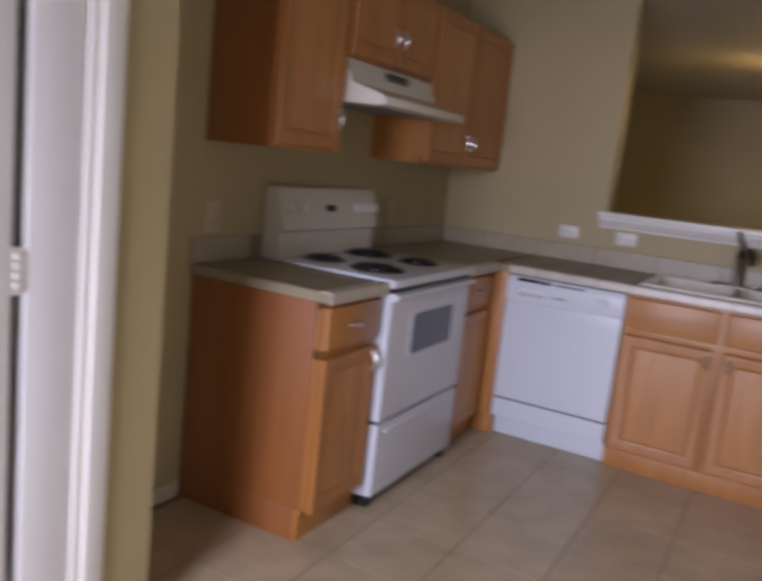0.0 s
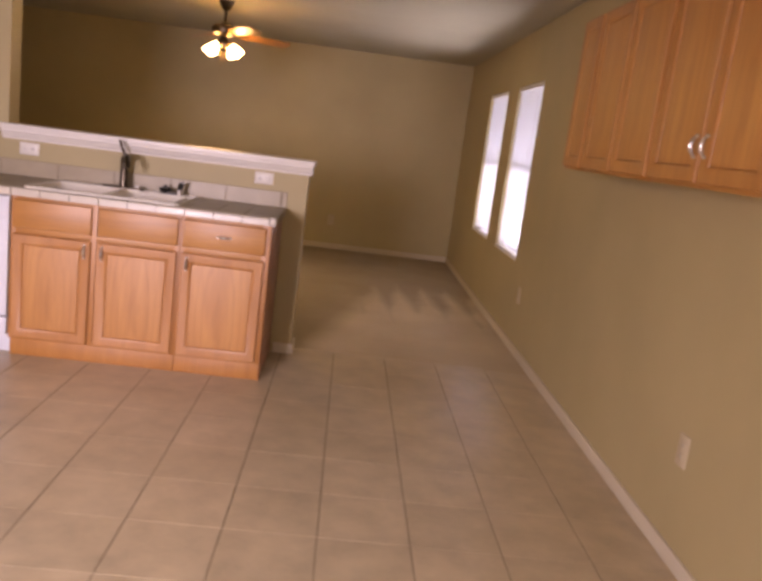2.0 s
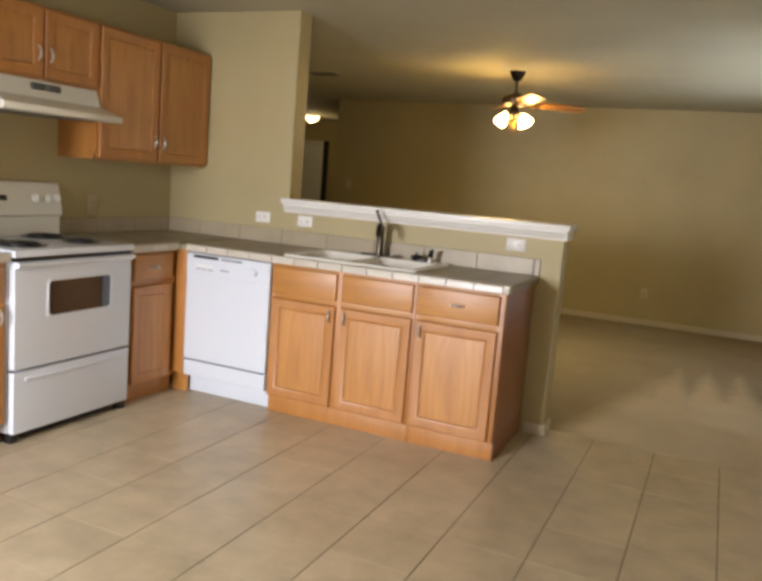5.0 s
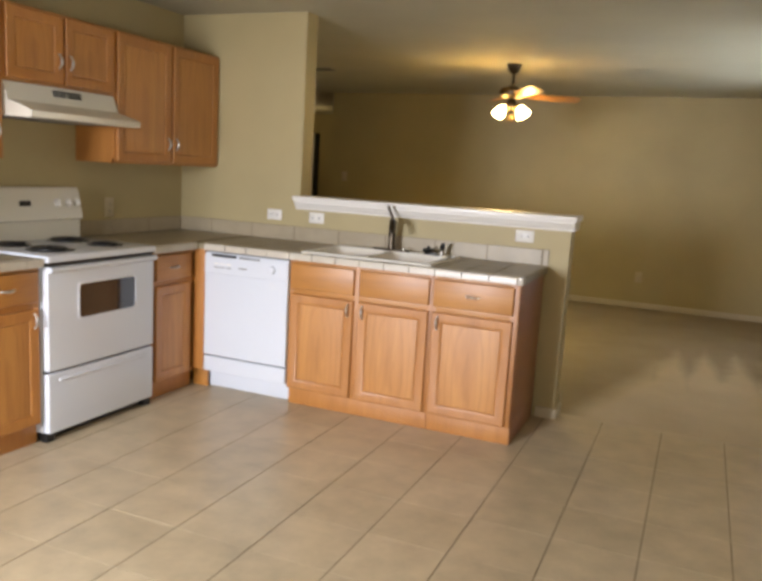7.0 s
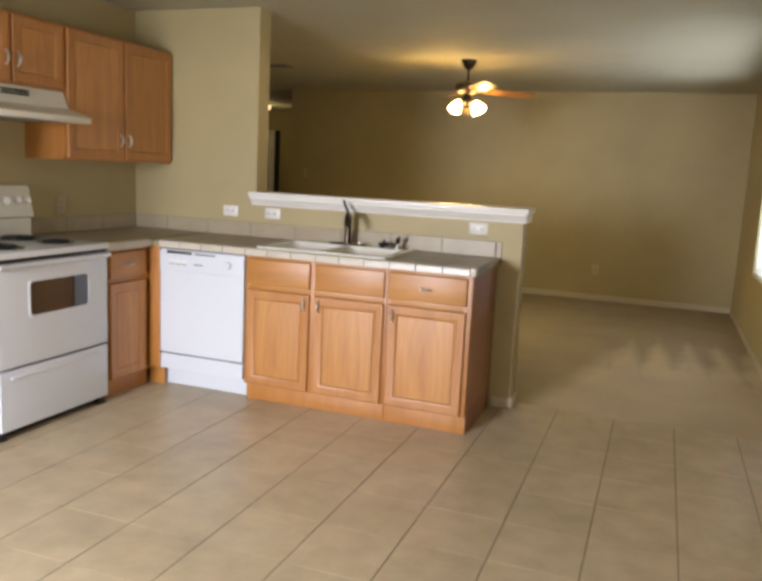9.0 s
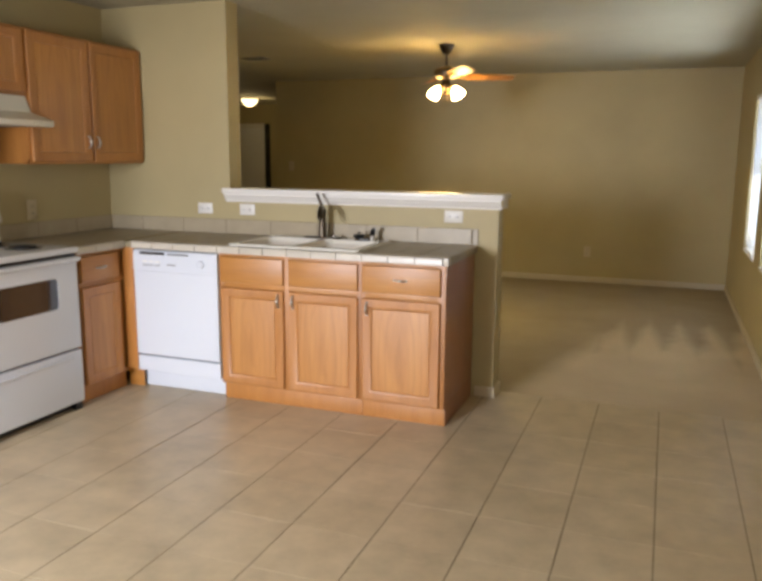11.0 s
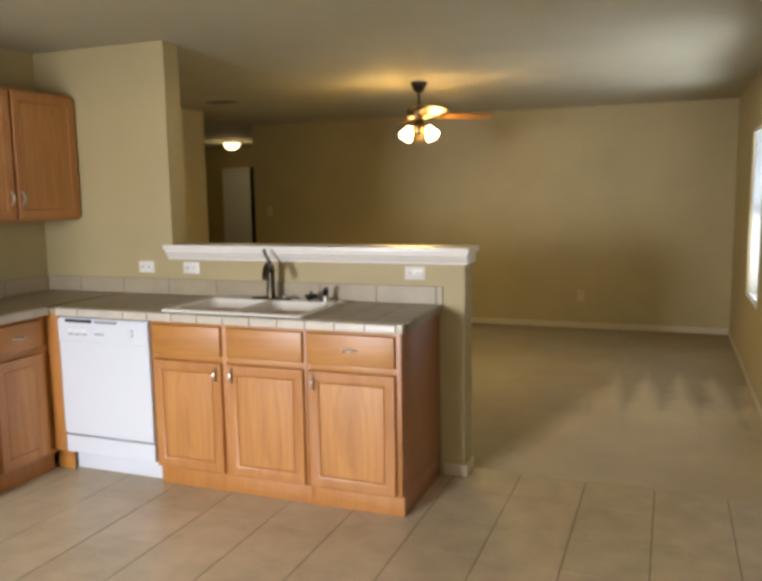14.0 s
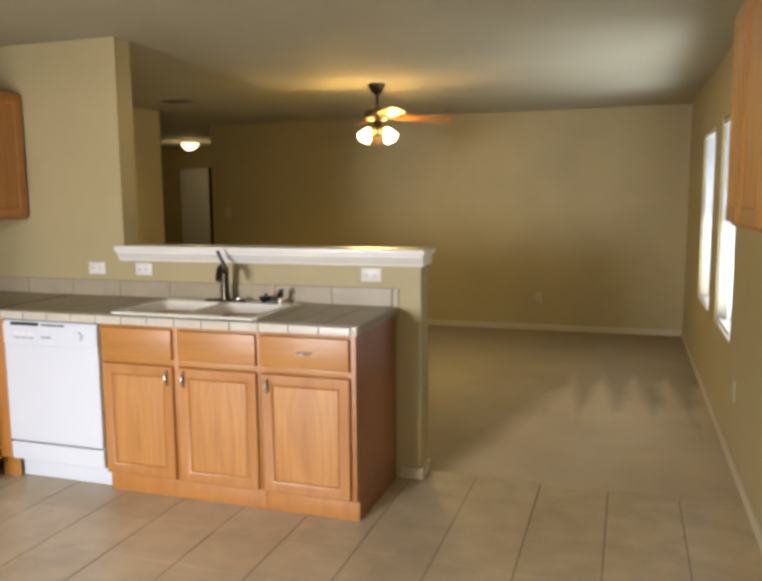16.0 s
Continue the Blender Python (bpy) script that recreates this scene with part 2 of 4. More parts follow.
def extrude_profile(profile, lo, hi, axis="x"):
    """A solid with the (y, z) or (x, z) outline given, from lo to hi along x or y."""
    bm = bmesh.new()
    ends = []
    for at in (lo, hi):
        ends.append([bm.verts.new((at, a, z) if axis == "x" else (a, at, z)) for a, z in profile])
    n = len(profile)
    for k in range(n):
        bm.faces.new((ends[0][k], ends[0][(k + 1) % n], ends[1][(k + 1) % n], ends[1][k]))
    bm.faces.new(ends[0][::-1])
    bm.faces.new(ends[1])
    bmesh.ops.recalc_face_normals(bm, faces=bm.faces[:])
    return bm


def rings_solid(rings, cap_first=True, cap_last=True):
    """Rings of equal length joined one to the next."""
    bm = bmesh.new()
    made = [[bm.verts.new(p) for p in ring] for ring in rings]
    n = len(made[0])
    for a, b in zip(made, made[1:]):
        for k in range(n):
            bm.faces.new((a[k], a[(k + 1) % n], b[(k + 1) % n], b[k]))
    if cap_first:
        bm.faces.new(made[0][::-1])
    if cap_last:
        bm.faces.new(made[-1])
    bmesh.ops.recalc_face_normals(bm, faces=bm.faces[:])
    return bm


def rect(u0, u1, v0, v1, w):
    return [(u0, v0, w), (u1, v0, w), (u1, v1, w), (u0, v1, w)]


def round_rect(x0, x1, y0, y1, r, z, n=5):
    pts = []
    for cx, cy, a0 in ((x1 - r, y1 - r, 0), (x0 + r, y1 - r, 90), (x0 + r, y0 + r, 180), (x1 - r, y0 + r, 270)):
        for k in range(n + 1):
            a = radians(a0 + 90 * k / n)
            pts.append((cx + r * math.cos(a), cy + r * math.sin(a), z))
    return pts


def facing(origin, u, w):
    """The pose that takes (u along, v up, w out) to the world."""
    u, w = Vector(u), Vector(w)
    m = Matrix((u, Vector((0, 0, 1)), w)).transposed().to_4x4()
    m.translation = origin
    return m


def mesh_of(name, bm, mat, smooth=True):
    me = bpy.data.meshes.new(name)
    bm.to_mesh(me)
    bm.free()
    me.materials.append(mat)
    if smooth and len(me.polygons):
        me.shade_smooth()
        me.set_sharp_from_angle(angle=radians(35))
    return me


def thing(name, at, label, category, group="", kind=""):
    ob = new(name)
    ob.empty_display_size = 0.1
    ob.location = at
    return tagged(ob, label, category, group, kind)


def part(name, bm, mat, parent, label=""):
    ob = new(name, mesh_of(name, bm, mat))
    ob.parent = parent
    if parent.type == "EMPTY":
        ob.matrix_parent_inverse = Matrix.Translation(-parent.location)
    if label:
        ob["label"] = label
    return ob


def solid(name, bm, mat, label="", category="", kind="", group=""):
    return tagged(new(name, mesh_of(name, bm, mat)), label, category, group, kind)


def moved(bm, m):
    bm.transform(m)
    return bm


# ---- large structure ----
TOP = 2.43      # ceiling
LOW = -0.025    # finished floor
XR = 4.455      # right wall
YF = 4.83       # far wall of the living room
YB = -6.20      # wall behind the camera
YW = 0.02       # kitchen face of the half wall
YH = 0.165      # its living room face
XJ = 1.000      # side of the opening above it


def wall(name, lo, hi, label="beige painted drywall wall"):
    lo = (lo[0], lo[1], LOW if lo[2] == 0 else lo[2])
    return solid(name, box(lo, hi), WALL, label, "wall", "structure")


wall("wall_kitchen_back", (-1.07, YW, 0), (XJ, YH, TOP))
wall("wall_half", (XJ, YW, 0), (2.835, YH, 1.185), "beige half wall behind the sink counter")
wall("wall_left", (-0.12, -2.87, 0), (0.0, YW, TOP))
wall("wall_living_left", (-1.07, YH, 0), (-0.95, 3.3, TOP))
wall("wall_hall_south", (-5.0, 3.18, 0), (-1.07, 3.3, TOP))
wall("wall_hall_left", (-5.12, 3.18, 0), (-5.0, 8.72, TOP))
wall("wall_hall_end", (-5.0, 8.6, 0), (-1.13, 8.72, TOP))
wall("wall_hall_right", (-1.25, YF + 0.12, 0), (-1.13, 8.6, TOP))
wall("wall_far", (-1.25, YF, 0), (XR + 0.14, YF + 0.12, TOP), "beige painted far wall of the living room")

# right wall with two window openings
WIN = ((1.06, 1.935, 0.615, 2.00), (2.36, 3.235, 0.615, 2.00))
DOOR = (-5.90, -4.20, 2.06)     # assumed patio door opening in the same wall
rw = [box((XR, YB, LOW), (XR + 0.14, DOOR[0], TOP)), box((XR, DOOR[0], DOOR[2]), (XR + 0.14, DOOR[1], TOP)),
      box((XR, DOOR[1], LOW), (XR + 0.14, YF, WIN[0][2])), box((XR, DOOR[1], WIN[0][3]), (XR + 0.14, YF, TOP))]
for a, b in ((DOOR[1], WIN[0][0]), (WIN[0][1], WIN[1][0]), (WIN[1][1], YF)):
    rw.append(box((XR, a, WIN[0][2]), (XR + 0.14, b, WIN[0][3])))
solid("wall_right", join(*rw), WALL, "beige painted wall with two windows and an assumed patio door", "wall", "structure")

# walls round the white double door, and the return behind the range wall
CX = 0.5
wall("wall_door_pier", (CX - 0.12, -3.115, 0), (CX, -2.87, TOP), "narrow beige wall beside a white double door")
wall("wall_door_side", (CX - 0.12, YB, 0), (CX, -5.30, TOP))
wall("wall_door_head", (CX - 0.12, -5.30, 2.06), (CX, -3.115, TOP))
wall("wall_return", (-0.12, -2.99, 0), (CX - 0.12, -2.87, TOP))
bw = [box((CX - 0.12, YB - 0.12, LOW), (0.65, YB, TOP)), box((1.75, YB - 0.12, LOW), (XR + 0.14, YB, TOP)), box((0.65, YB - 0.12, 2.05), (1.75, YB, TOP)), box((0.65, YB - 0.12, LOW), (1.75, YB, 0.85))]
solid("wall_back", join(*bw), WALL, "beige wall with a window", "wall", "structure")
solid("ceiling", box((-5.12, YB - 0.12, TOP), (XR + 0.14, 8.72, TOP + 0.1)), CEIL, "off-white textured drywall ceiling", "ceiling", "structure")
# unseen ground; its grey keeps light through the blinds from turning yellow
solid("ground", box((-60, -60, -0.5), (60, 60, -0.14)), painted("plain_grey_ground", (0.42, 0.42, 0.41), 0.9, 30.0, 0.3, 0.12), "plain grey ground outside, out of view", "ground", "structure")

EDGE = 0.130    # where tile meets carpet
floor = solid("floor", box((-0.12, YB - 0.12, -0.14), (XR + 0.14, EDGE, LOW - 0.002)), GROUT, "beige ceramic tile floor with brown grout", "floor", "structure")
carpet = solid("carpet", box((-5.0, EDGE, -0.14), (XR + 0.14, 8.6, LOW - 0.0005)), CARPET, "short beige carpet with vacuum marks", "carpet", "structure")


def baseboard(lo, hi):
    lo = (lo[0], lo[1], LOW)
    solid("baseboard", box(lo, hi, 0.004), BASE, "off-white painted baseboard", "baseboard", "structure")


BH = 0.040
baseboard((-1.25, YF - 0.014, 0.0), (XR, YF, BH))
baseboard((XR - 0.014, DOOR[1], 0.0), (XR, YF - 0.014, BH))
baseboard((2.72, YW - 0.013, 0.0), (2.848, YW, BH))
baseboard((2.835, YW, 0.0), (2.848, YH + 0.013, BH))
baseboard((0.0, -2.87, 0.0), (0.013, -2.245, BH))
baseboard((-0.95, YH, 0.0), (-0.937, 3.3, BH))
baseboard((-0.937, YH, 0.0), (2.835, YH + 0.013, BH))
baseboard((CX, -3.05, 0.0), (CX + 0.013, -2.87, BH))

# ledge on the half wall with its moulding
ledge = thing("half_wall_ledge", (1.9, 0.08, 1.185), "white painted ledge with moulding on the half wall", "ledge", "", "structure")
part("ledge_board", box((0.962, -0.030, 1.190), (2.868, YH + 0.045, 1.222), 0.006), TRIM, ledge)
prof = [(YW, 1.190), (-0.018, 1.190), (-0.020, 1.178), (-0.010, 1.168), (-0.004, 1.152), (0.008, 1.144), (0.010, 1.132), (YW, 1.132)]
part("moulding", extrude_profile(prof, 0.972, 2.855), TRIM, ledge)
part("moulding", box((2.835, YW, 1.135), (2.855, YH + 0.02, 1.190), 0.004), TRIM, ledge)

# ---- kitchen cabinets ----


def pull(m, u, v, parent, upright=True):
    """An arched chrome pull on a door or drawer, in the door's own (u, v, w)."""
    pts, rad = [], []
    for k in range(9):
        s = -1 + k / 4
        along, out = 0.034 * s, 0.005 + 0.015 * (1 - s * s)
        pts.append((u, v + along, out) if upright else (u + along, v, out))
        rad.append(0.0030 + 0.0050 * (1 - s * s))
    h = tube(pts, rad, 8)
    for s in (-1, 1):
        p = (u, v + 0.034 * s) if upright else (u + 0.034 * s, v)
        h = join(h, lathe([(0.007, 0.0), (0.007, 0.004), (0.004, 0.010)], 10, (p[0], p[1], 0.0)))
    part("handle", moved(h, m), CHROME, parent, "small arched chrome pull")


def panel_door(m, w, h, parent, handle=None, name="door"):
    """A frame-and-panel door: frame with an ogee inner edge, a flat centre panel, a pull."""
    steps = ((0, 0.0), (0, 0.015), (0.004, 0.0195), (0.044, 0.0195), (0.047, 0.0180), (0.052, 0.0172), (0.057, 0.0125), (0.058, 0.008))
    d = part(name, moved(rings_solid([rect(i, w - i, i, h - i, o) for i, o in steps], cap_last=True), m), OAK, parent)
    f = ((0.0585, 0.0085), (0.060, 0.0125), (0.064, 0.0130))
    part("panel", moved(rings_solid([rect(i, w - i, i, h - i, o) for i, o in f]), m), PANEL, d)
    if handle:
        pull(m @ Matrix.Translation((0, 0, 0.0195)), handle[0], handle[1], d)
    return d


def slab_drawer(m, w, h, parent, handle=True, name="drawer_front"):
    steps = ((0, 0.0), (0, 0.012), (0.003, 0.017), (0.009, 0.0195))
    d = part(name, moved(rings_solid([rect(i, w - i, i, h - i, o) for i, o in steps]), m), OAKH, parent)
    if handle:
        pull(m @ Matrix.Translation((0, 0, 0.0195)), w / 2, h / 2, d, False)
    return d


def base_unit(m, w, bays, parent, depth=0.60, sides=(True, True), toe=0.030):
    """A base cabinet in (u, v, w): carcass, face frame, recessed kick board, doors and drawer fronts."""
    body = join(box((0.0, 0.078, -depth), (w, 0.875, -0.018)), box((0.02, LOW, -depth), (w - 0.02, 0.078, -toe - 0.018)))
    part("body", moved(body, m), OAK, parent)
    part("kick_board", moved(box((0.0, LOW, -toe - 0.016), (w, 0.080, -toe), 0.002), m), OAK, parent, "oak kick board")
    for u in [0.0] + [b[1] + 0.004 for b in bays]:
        lo, hi = max(0.0, u - 0.022), min(w, u + 0.022)
        part("stile", moved(box((lo, 0.078, -0.018), (hi, 0.875, 0.0), 0.0015), m), OAK, parent)
    for v0, v1 in ((0.078, 0.104), (0.670, 0.705), (0.848, 0.8745)):
        part("rail", moved(box((0.0, v0, -0.018), (w, v1, -0.0006), 0.001), m), OAKH, parent)
    for u0, u1, side, pulled in bays:
        slab_drawer(m @ Matrix.Translation((u0, 0.703, 0.001)), u1 - u0, 0.151, parent, pulled)
        hx = 0.030 if side == "l" else u1 - u0 - 0.030
        panel_door(m @ Matrix.Translation((u0, 0.088, 0.001)), u1 - u0, 0.581, parent, (hx, 0.524) if side else None)


FY = -0.612
south = lambda x: facing((x, FY, 0), (1, 0, 0), (0, -1, 0))
east = lambda y: facing((0.612, y, 0), (0, 1, 0), (1, 0, 0))

sink_unit = thing("sink_base_cabinet", (1.76, -0.31, 0), "honey oak sink base cabinet with two doors", "cabinet", "base cabinets")
base_unit(south(1.306), 0.906, [(0.016, 0.430, "r", False), (0.464, 0.892, "l", False)], sink_unit)
end_unit = thing("drawer_base_cabinet", (2.45, -0.31, 0), "honey oak base cabinet with drawer at the counter's end", "cabinet", "base cabinets")
base_unit(south(2.214), 0.484, [(0.012, 0.458, "l", True)], end_unit)
part("side_panel", box((2.694, FY + 0.002, 0.10), (2.7, YW - 0.015, 0.8745), 0.001), SHADEOAK, end_unit, "red-brown oak end panel, darkened for its shade")
part("side_panel", box((2.694, FY + 0.030, LOW), (2.7, YW - 0.015, 0.10), 0.001), SHADEOAK, end_unit, "red-brown oak end panel, darkened for its shade")
right_unit = thing("corner_base_cabinet", (0.3, -0.83, 0), "honey oak base cabinet between range and corner", "cabinet", "base cabinets")
base_unit(east(-1.052), 0.44, [(0.050, 0.370, "", True)], right_unit)
part("filler", box((0.613, -0.630, 0.10), (0.698, -0.594, 0.875), 0.002), OAK, right_unit)
part("kick_board", box((0.584, -0.580, LOW), (0.699, -0.565, 0.10), 0.002), OAKH, right_unit)
left_unit = thing("end_base_cabinet", (0.3, -2.03, 0), "honey oak base cabinet with drawer beside the range", "cabinet", "base cabinets")
base_unit(east(-2.236), 0.394, [(0.016, 0.378, "r", True)], left_unit)
part("side_panel", box((0.016, -2.2425, 0.10), (0.594, -2.2365, 0.8745), 0.001), SHADEOAK, left_unit, "red-brown oak end panel, darkened for its shade")
part("side_panel", box((0.016, -2.2425, LOW), (0.566, -2.2365, 0.0995), 0.001), SHADEOAK, left_unit, "red-brown oak end panel, darkened for its shade")


def wall_unit(m, w, h, z, bays, parent, depth=0.298):
    part("body", moved(box((0.0, z, -depth), (w, z + h, -0.018)), m), OAK, parent)
    for u in [0.0] + [b[1] + 0.004 for b in bays]:
        part("stile", moved(box((max(0.0, u - 0.022), z, -0.018), (min(w, u + 0.022), z + h, 0.0), 0.0015), m), OAK, parent)
    for v0, v1 in ((z, z + 0.03), (z + h - 0.03, z + h)):
        part("rail", moved(box((0.0, v0, -0.018), (w, v1, -0.0006), 0.001), m), OAKH, parent)
    for u0, u1, side in bays:
        hx = 0.030 if side == "l" else u1 - u0 - 0.030
        panel_door(m @ Matrix.Translation((u0, z + 0.014, 0.001)), u1 - u0, h - 0.028, parent, (hx, 0.120) if side else None)


ueast = lambda y: facing((0.300, y, 0), (0, 1, 0), (1, 0, 0))
UZ, UH = 1.38, 0.762
u1 = thing("wall_cabinet", (0.14, -1.98, UZ), "honey oak single-door wall cabinet", "cabinet", "wall cabinets")
wall_unit(ueast(-2.20), 0.435, UH, UZ, [(0.016, 0.419, "r")], u1)
part("side_panel", box((0.003, -2.2065, UZ + 0.001), (0.299, -2.2005, UZ + UH - 0.001), 0.001), SHADEOAK, u1, "red-brown oak end panel, darkened for its shade")
u2 = thing("wall_cabinet", (0.14, -1.38, 1.76), "short honey oak wall cabinet above the range hood", "cabinet", "wall cabinets")
wall_unit(ueast(-1.763), 0.766, UZ + UH - 1.765, 1.765, [(0.014, 0.375, "r"), (0.392, 0.752, "l")], u2)
u3 = thing("wall_cabinet", (0.14, -0.49, UZ), "honey oak two-door wall cabinet in the corner", "cabinet", "wall cabinets")
wall_unit(ueast(-0.995), 1.013, UH, UZ, [(0.014, 0.497, "r"), (0.516, 0.999, "l")], u3)

XC = 4.225      # face of the cabinets on the window wall
uwest = lambda y: facing((XC, y, 0), (0, -1, 0), (-1, 0, 0))
RUN = ((-0.67, 0.310, [(0.012, 0.298, "")], "narrow honey oak wall cabinet at the run's end"),
       (-0.982, 0.856, [(0.014, 0.420, ""), (0.436, 0.842, "")], "honey oak two-door wall cabinet without pulls"),
       (-1.840, 0.860, [(0.014, 0.422, "r"), (0.438, 0.846, "l")], "honey oak two-door wall cabinet with chrome pulls"))
for y0, w, bays, text in RUN:
    c = thing("wall_cabinet", (4.33, y0 - w / 2, UZ), text, "cabinet", "window wall cabinets")
    wall_unit(uwest(y0), w, UH, UZ, bays, c, XR - XC - 0.001)


# ---- worktop, splash tiles and sink ----
SX0, SX1, SY0, SY1 = 1.345, 2.185, -0.592, -0.035     # sink rim
CT = 0.915
worktop = thing("worktop", (1.5, -0.3, 0.877), "taupe tiled kitchen worktop with cream edge tiles", "worktop")
hx0, hx1, hy0, hy1 = SX0 + 0.03, SX1 - 0.03, SY0 + 0.03, SY1 - 0.03
slab = [((0.002, -1.050, 0.877), (0.640, -0.640, 0.909)), ((0.002, -0.640, 0.877), (hx0, YW - 0.001, 0.909)), ((hx1, -0.640, 0.877), (2.706, YW - 0.001, 0.909)),
        ((hx0, -0.640, 0.877), (hx1, hy0, 0.909)), ((hx0, hy1, 0.877), (hx1, YW - 0.001, 0.909))]
part("slab", join(*[box(a, b) for a, b in slab]), TOPGROUT, worktop)
left_top = thing("worktop", (0.3, -2.03, 0.877), "short taupe tiled worktop beside the range", "worktop")
part("slab", box((0.002, -2.250, 0.877), (0.640, -1.842, 0.909)), TOPGROUT, left_top)

# range wall splash and half wall splash
splash = thing("backsplash", (1.4, 0.01, 0.915), "single row of grey-beige tiles above the worktop", "backsplash", "", "structure")
part("grout", box((0.002, YW - 0.008, 0.910), (2.716, YW - 0.0005, 1.012)), CGROUT, splash)
part("grout", box((0.0005, -1.052, 0.910), (0.008, YW - 0.008, 1.012)), CGROUT, splash)
part("grout", box((0.0005, -2.250, 0.910), (0.008, -1.842, 1.012)), CGROUT, splash)

sink = thing("kitchen_sink", (1.765, -0.31, 0.915), "white enamelled double-bowl drop-in sink", "sink")


def bowl(x0, x1, y0, y1):
    r = []
    for inset, z, rad in ((0.0, 0.9245, 0.055), (0.006, 0.917, 0.055), (0.014, 0.895, 0.055), (0.024, 0.78, 0.06), (0.05, 0.752, 0.06), (0.12, 0.746, 0.03)):
        r.append(round_rect(x0 + inset, x1 - inset, y0 + inset, y1 - inset, rad, z))
    bm = rings_solid(r, cap_first=False)
    bmesh.ops.reverse_faces(bm, faces=bm.faces[:])
    return bm


bx = ((SX0 + 0.042, 1.753), (1.777, SX1 - 0.042))
by = (SY0 + 0.040, SY1 - 0.105)
rim = [round_rect(SX0, SX1, SY0, SY1, 0.035, 0.9155), round_rect(SX0, SX1, SY0, SY1, 0.035, 0.9215), round_rect(SX0 + 0.006, SX1 - 0.006, SY0 + 0.006, SY1 - 0.006, 0.03, 0.9265),
       round_rect(SX0 + 0.018, SX1 - 0.018, SY0 + 0.018, SY1 - 0.018, 0.025, 0.9265)]
bm = rings_solid(rim, cap_first=False, cap_last=False)
# deck round the bowls
for a, b in (((SX0 + 0.017, SY0 + 0.017), (SX1 - 0.017, by[0])), ((SX0 + 0.017, by[1]), (SX1 - 0.017, SY1 - 0.017)), ((SX0 + 0.017, by[0]), (bx[0][0], by[1])), ((bx[0][1], by[0]), (bx[1][0], by[1])),
             ((bx[1][1], by[0]), (SX1 - 0.017, by[1]))):
    bm = join(bm, box((*a, 0.918), (*b, 0.9264)))
part("rim", bm, SINKM, sink)
for b in bx:
    part("bowl", bowl(*b, *by), SINKM, sink)
    part("drain", lathe([(0.040, 0.0), (0.040, 0.003), (0.030, 0.004), (0.012, 0.001)], 20, ((b[0] + b[1]) / 2, (by[0] + by[1]) / 2, 0.7465)), CHROME, sink, "round steel drain")

# ---- faucet and what lies on the sink's back edge ----
FX, FYY, FZ = 1.735, SY1 - 0.052, 0.9268
faucet = thing("faucet", (FX, FYY, FZ), "dark nickel single-lever kitchen faucet with raised lever", "faucet")
part("base_plate", rings_solid([round_rect(FX - 0.125, FX + 0.125, FYY - 0.027, FYY + 0.027, 0.026, FZ), round_rect(FX - 0.125, FX + 0.125, FYY - 0.027, FYY + 0.027, 0.026, FZ + 0.005),
                                round_rect(FX - 0.118, FX + 0.118, FYY - 0.020, FYY + 0.020, 0.019, FZ + 0.010)]), BRONZE, faucet)
part("body", lathe([(0.027, 0.008), (0.025, 0.02), (0.023, 0.06), (0.022, 0.13), (0.024, 0.16), (0.022, 0.185), (0.012, 0.198)], 20, (FX, FYY, FZ)), BRONZE, faucet)
sp = []
for k in range(11):
    a = radians(180 - 17.5 * k)
    sp.append((0.095 + 0.095 * math.cos(a), 0.125 + 0.075 * math.sin(a)))
way = Vector((0.35, -0.94, 0)).normalized()
part("spout", tube([(FX, FYY, FZ + 0.07)] + [(FX + way.x * a, FYY + way.y * a, FZ + b) for a, b in sp], [0.016] + [0.0155] * 7 + [0.017, 0.018, 0.018, 0.016], 12), BRONZE, faucet)
part("lever", tube([(FX, FYY, FZ + 0.19), (FX - 0.006, FYY - 0.004, FZ + 0.215), (FX - 0.020, FYY - 0.012, FZ + 0.25), (FX - 0.030, FYY - 0.018, FZ + 0.282)], [0.012, 0.010, 0.009, 0.010], 10), BRONZE, faucet)
part("cap", lathe([(0.012, 0.0), (0.011, 0.010), (0.003, 0.014)], 14, (FX + 0.085, FYY - 0.004, FZ + 0.010)), CHROME, faucet, "small chrome hole cap")

sprayer = thing("sink_sprayer", (FX + 0.30, FYY, FZ), "black side sprayer lying by its chrome holder", "sprayer")
part("holder", lathe([(0.022, 0.0), (0.020, 0.010), (0.014, 0.030), (0.013, 0.034)], 16, (2.075, FYY, FZ)), CHROME, sprayer)
part("head", tube([(2.075, FYY, FZ + 0.030), (2.077, FYY - 0.004, FZ + 0.052), (2.084, FYY - 0.012, FZ + 0.070)], [0.014, 0.017, 0.012], 10), BLACK, sprayer)
part("trigger", box((2.088, FYY - 0.016, FZ + 0.046), (2.097, FYY - 0.006, FZ + 0.082), 0.002), BLACK, sprayer)
stopper = thing("sink_strainer", (1.98, FYY, FZ), "black basket strainer lying on the sink edge", "strainer")
part("basket", lathe([(0.020, 0.0), (0.030, 0.012), (0.036, 0.026), (0.040, 0.030), (0.037, 0.032), (0.024, 0.022)], 18, (1.985, FYY, FZ)), BLACK, stopper)
part("knob", lathe([(0.005, 0.0), (0.005, 0.022), (0.010, 0.026), (0.009, 0.034)], 12, (1.985, FYY, FZ + 0.016)), BLACK, stopper)
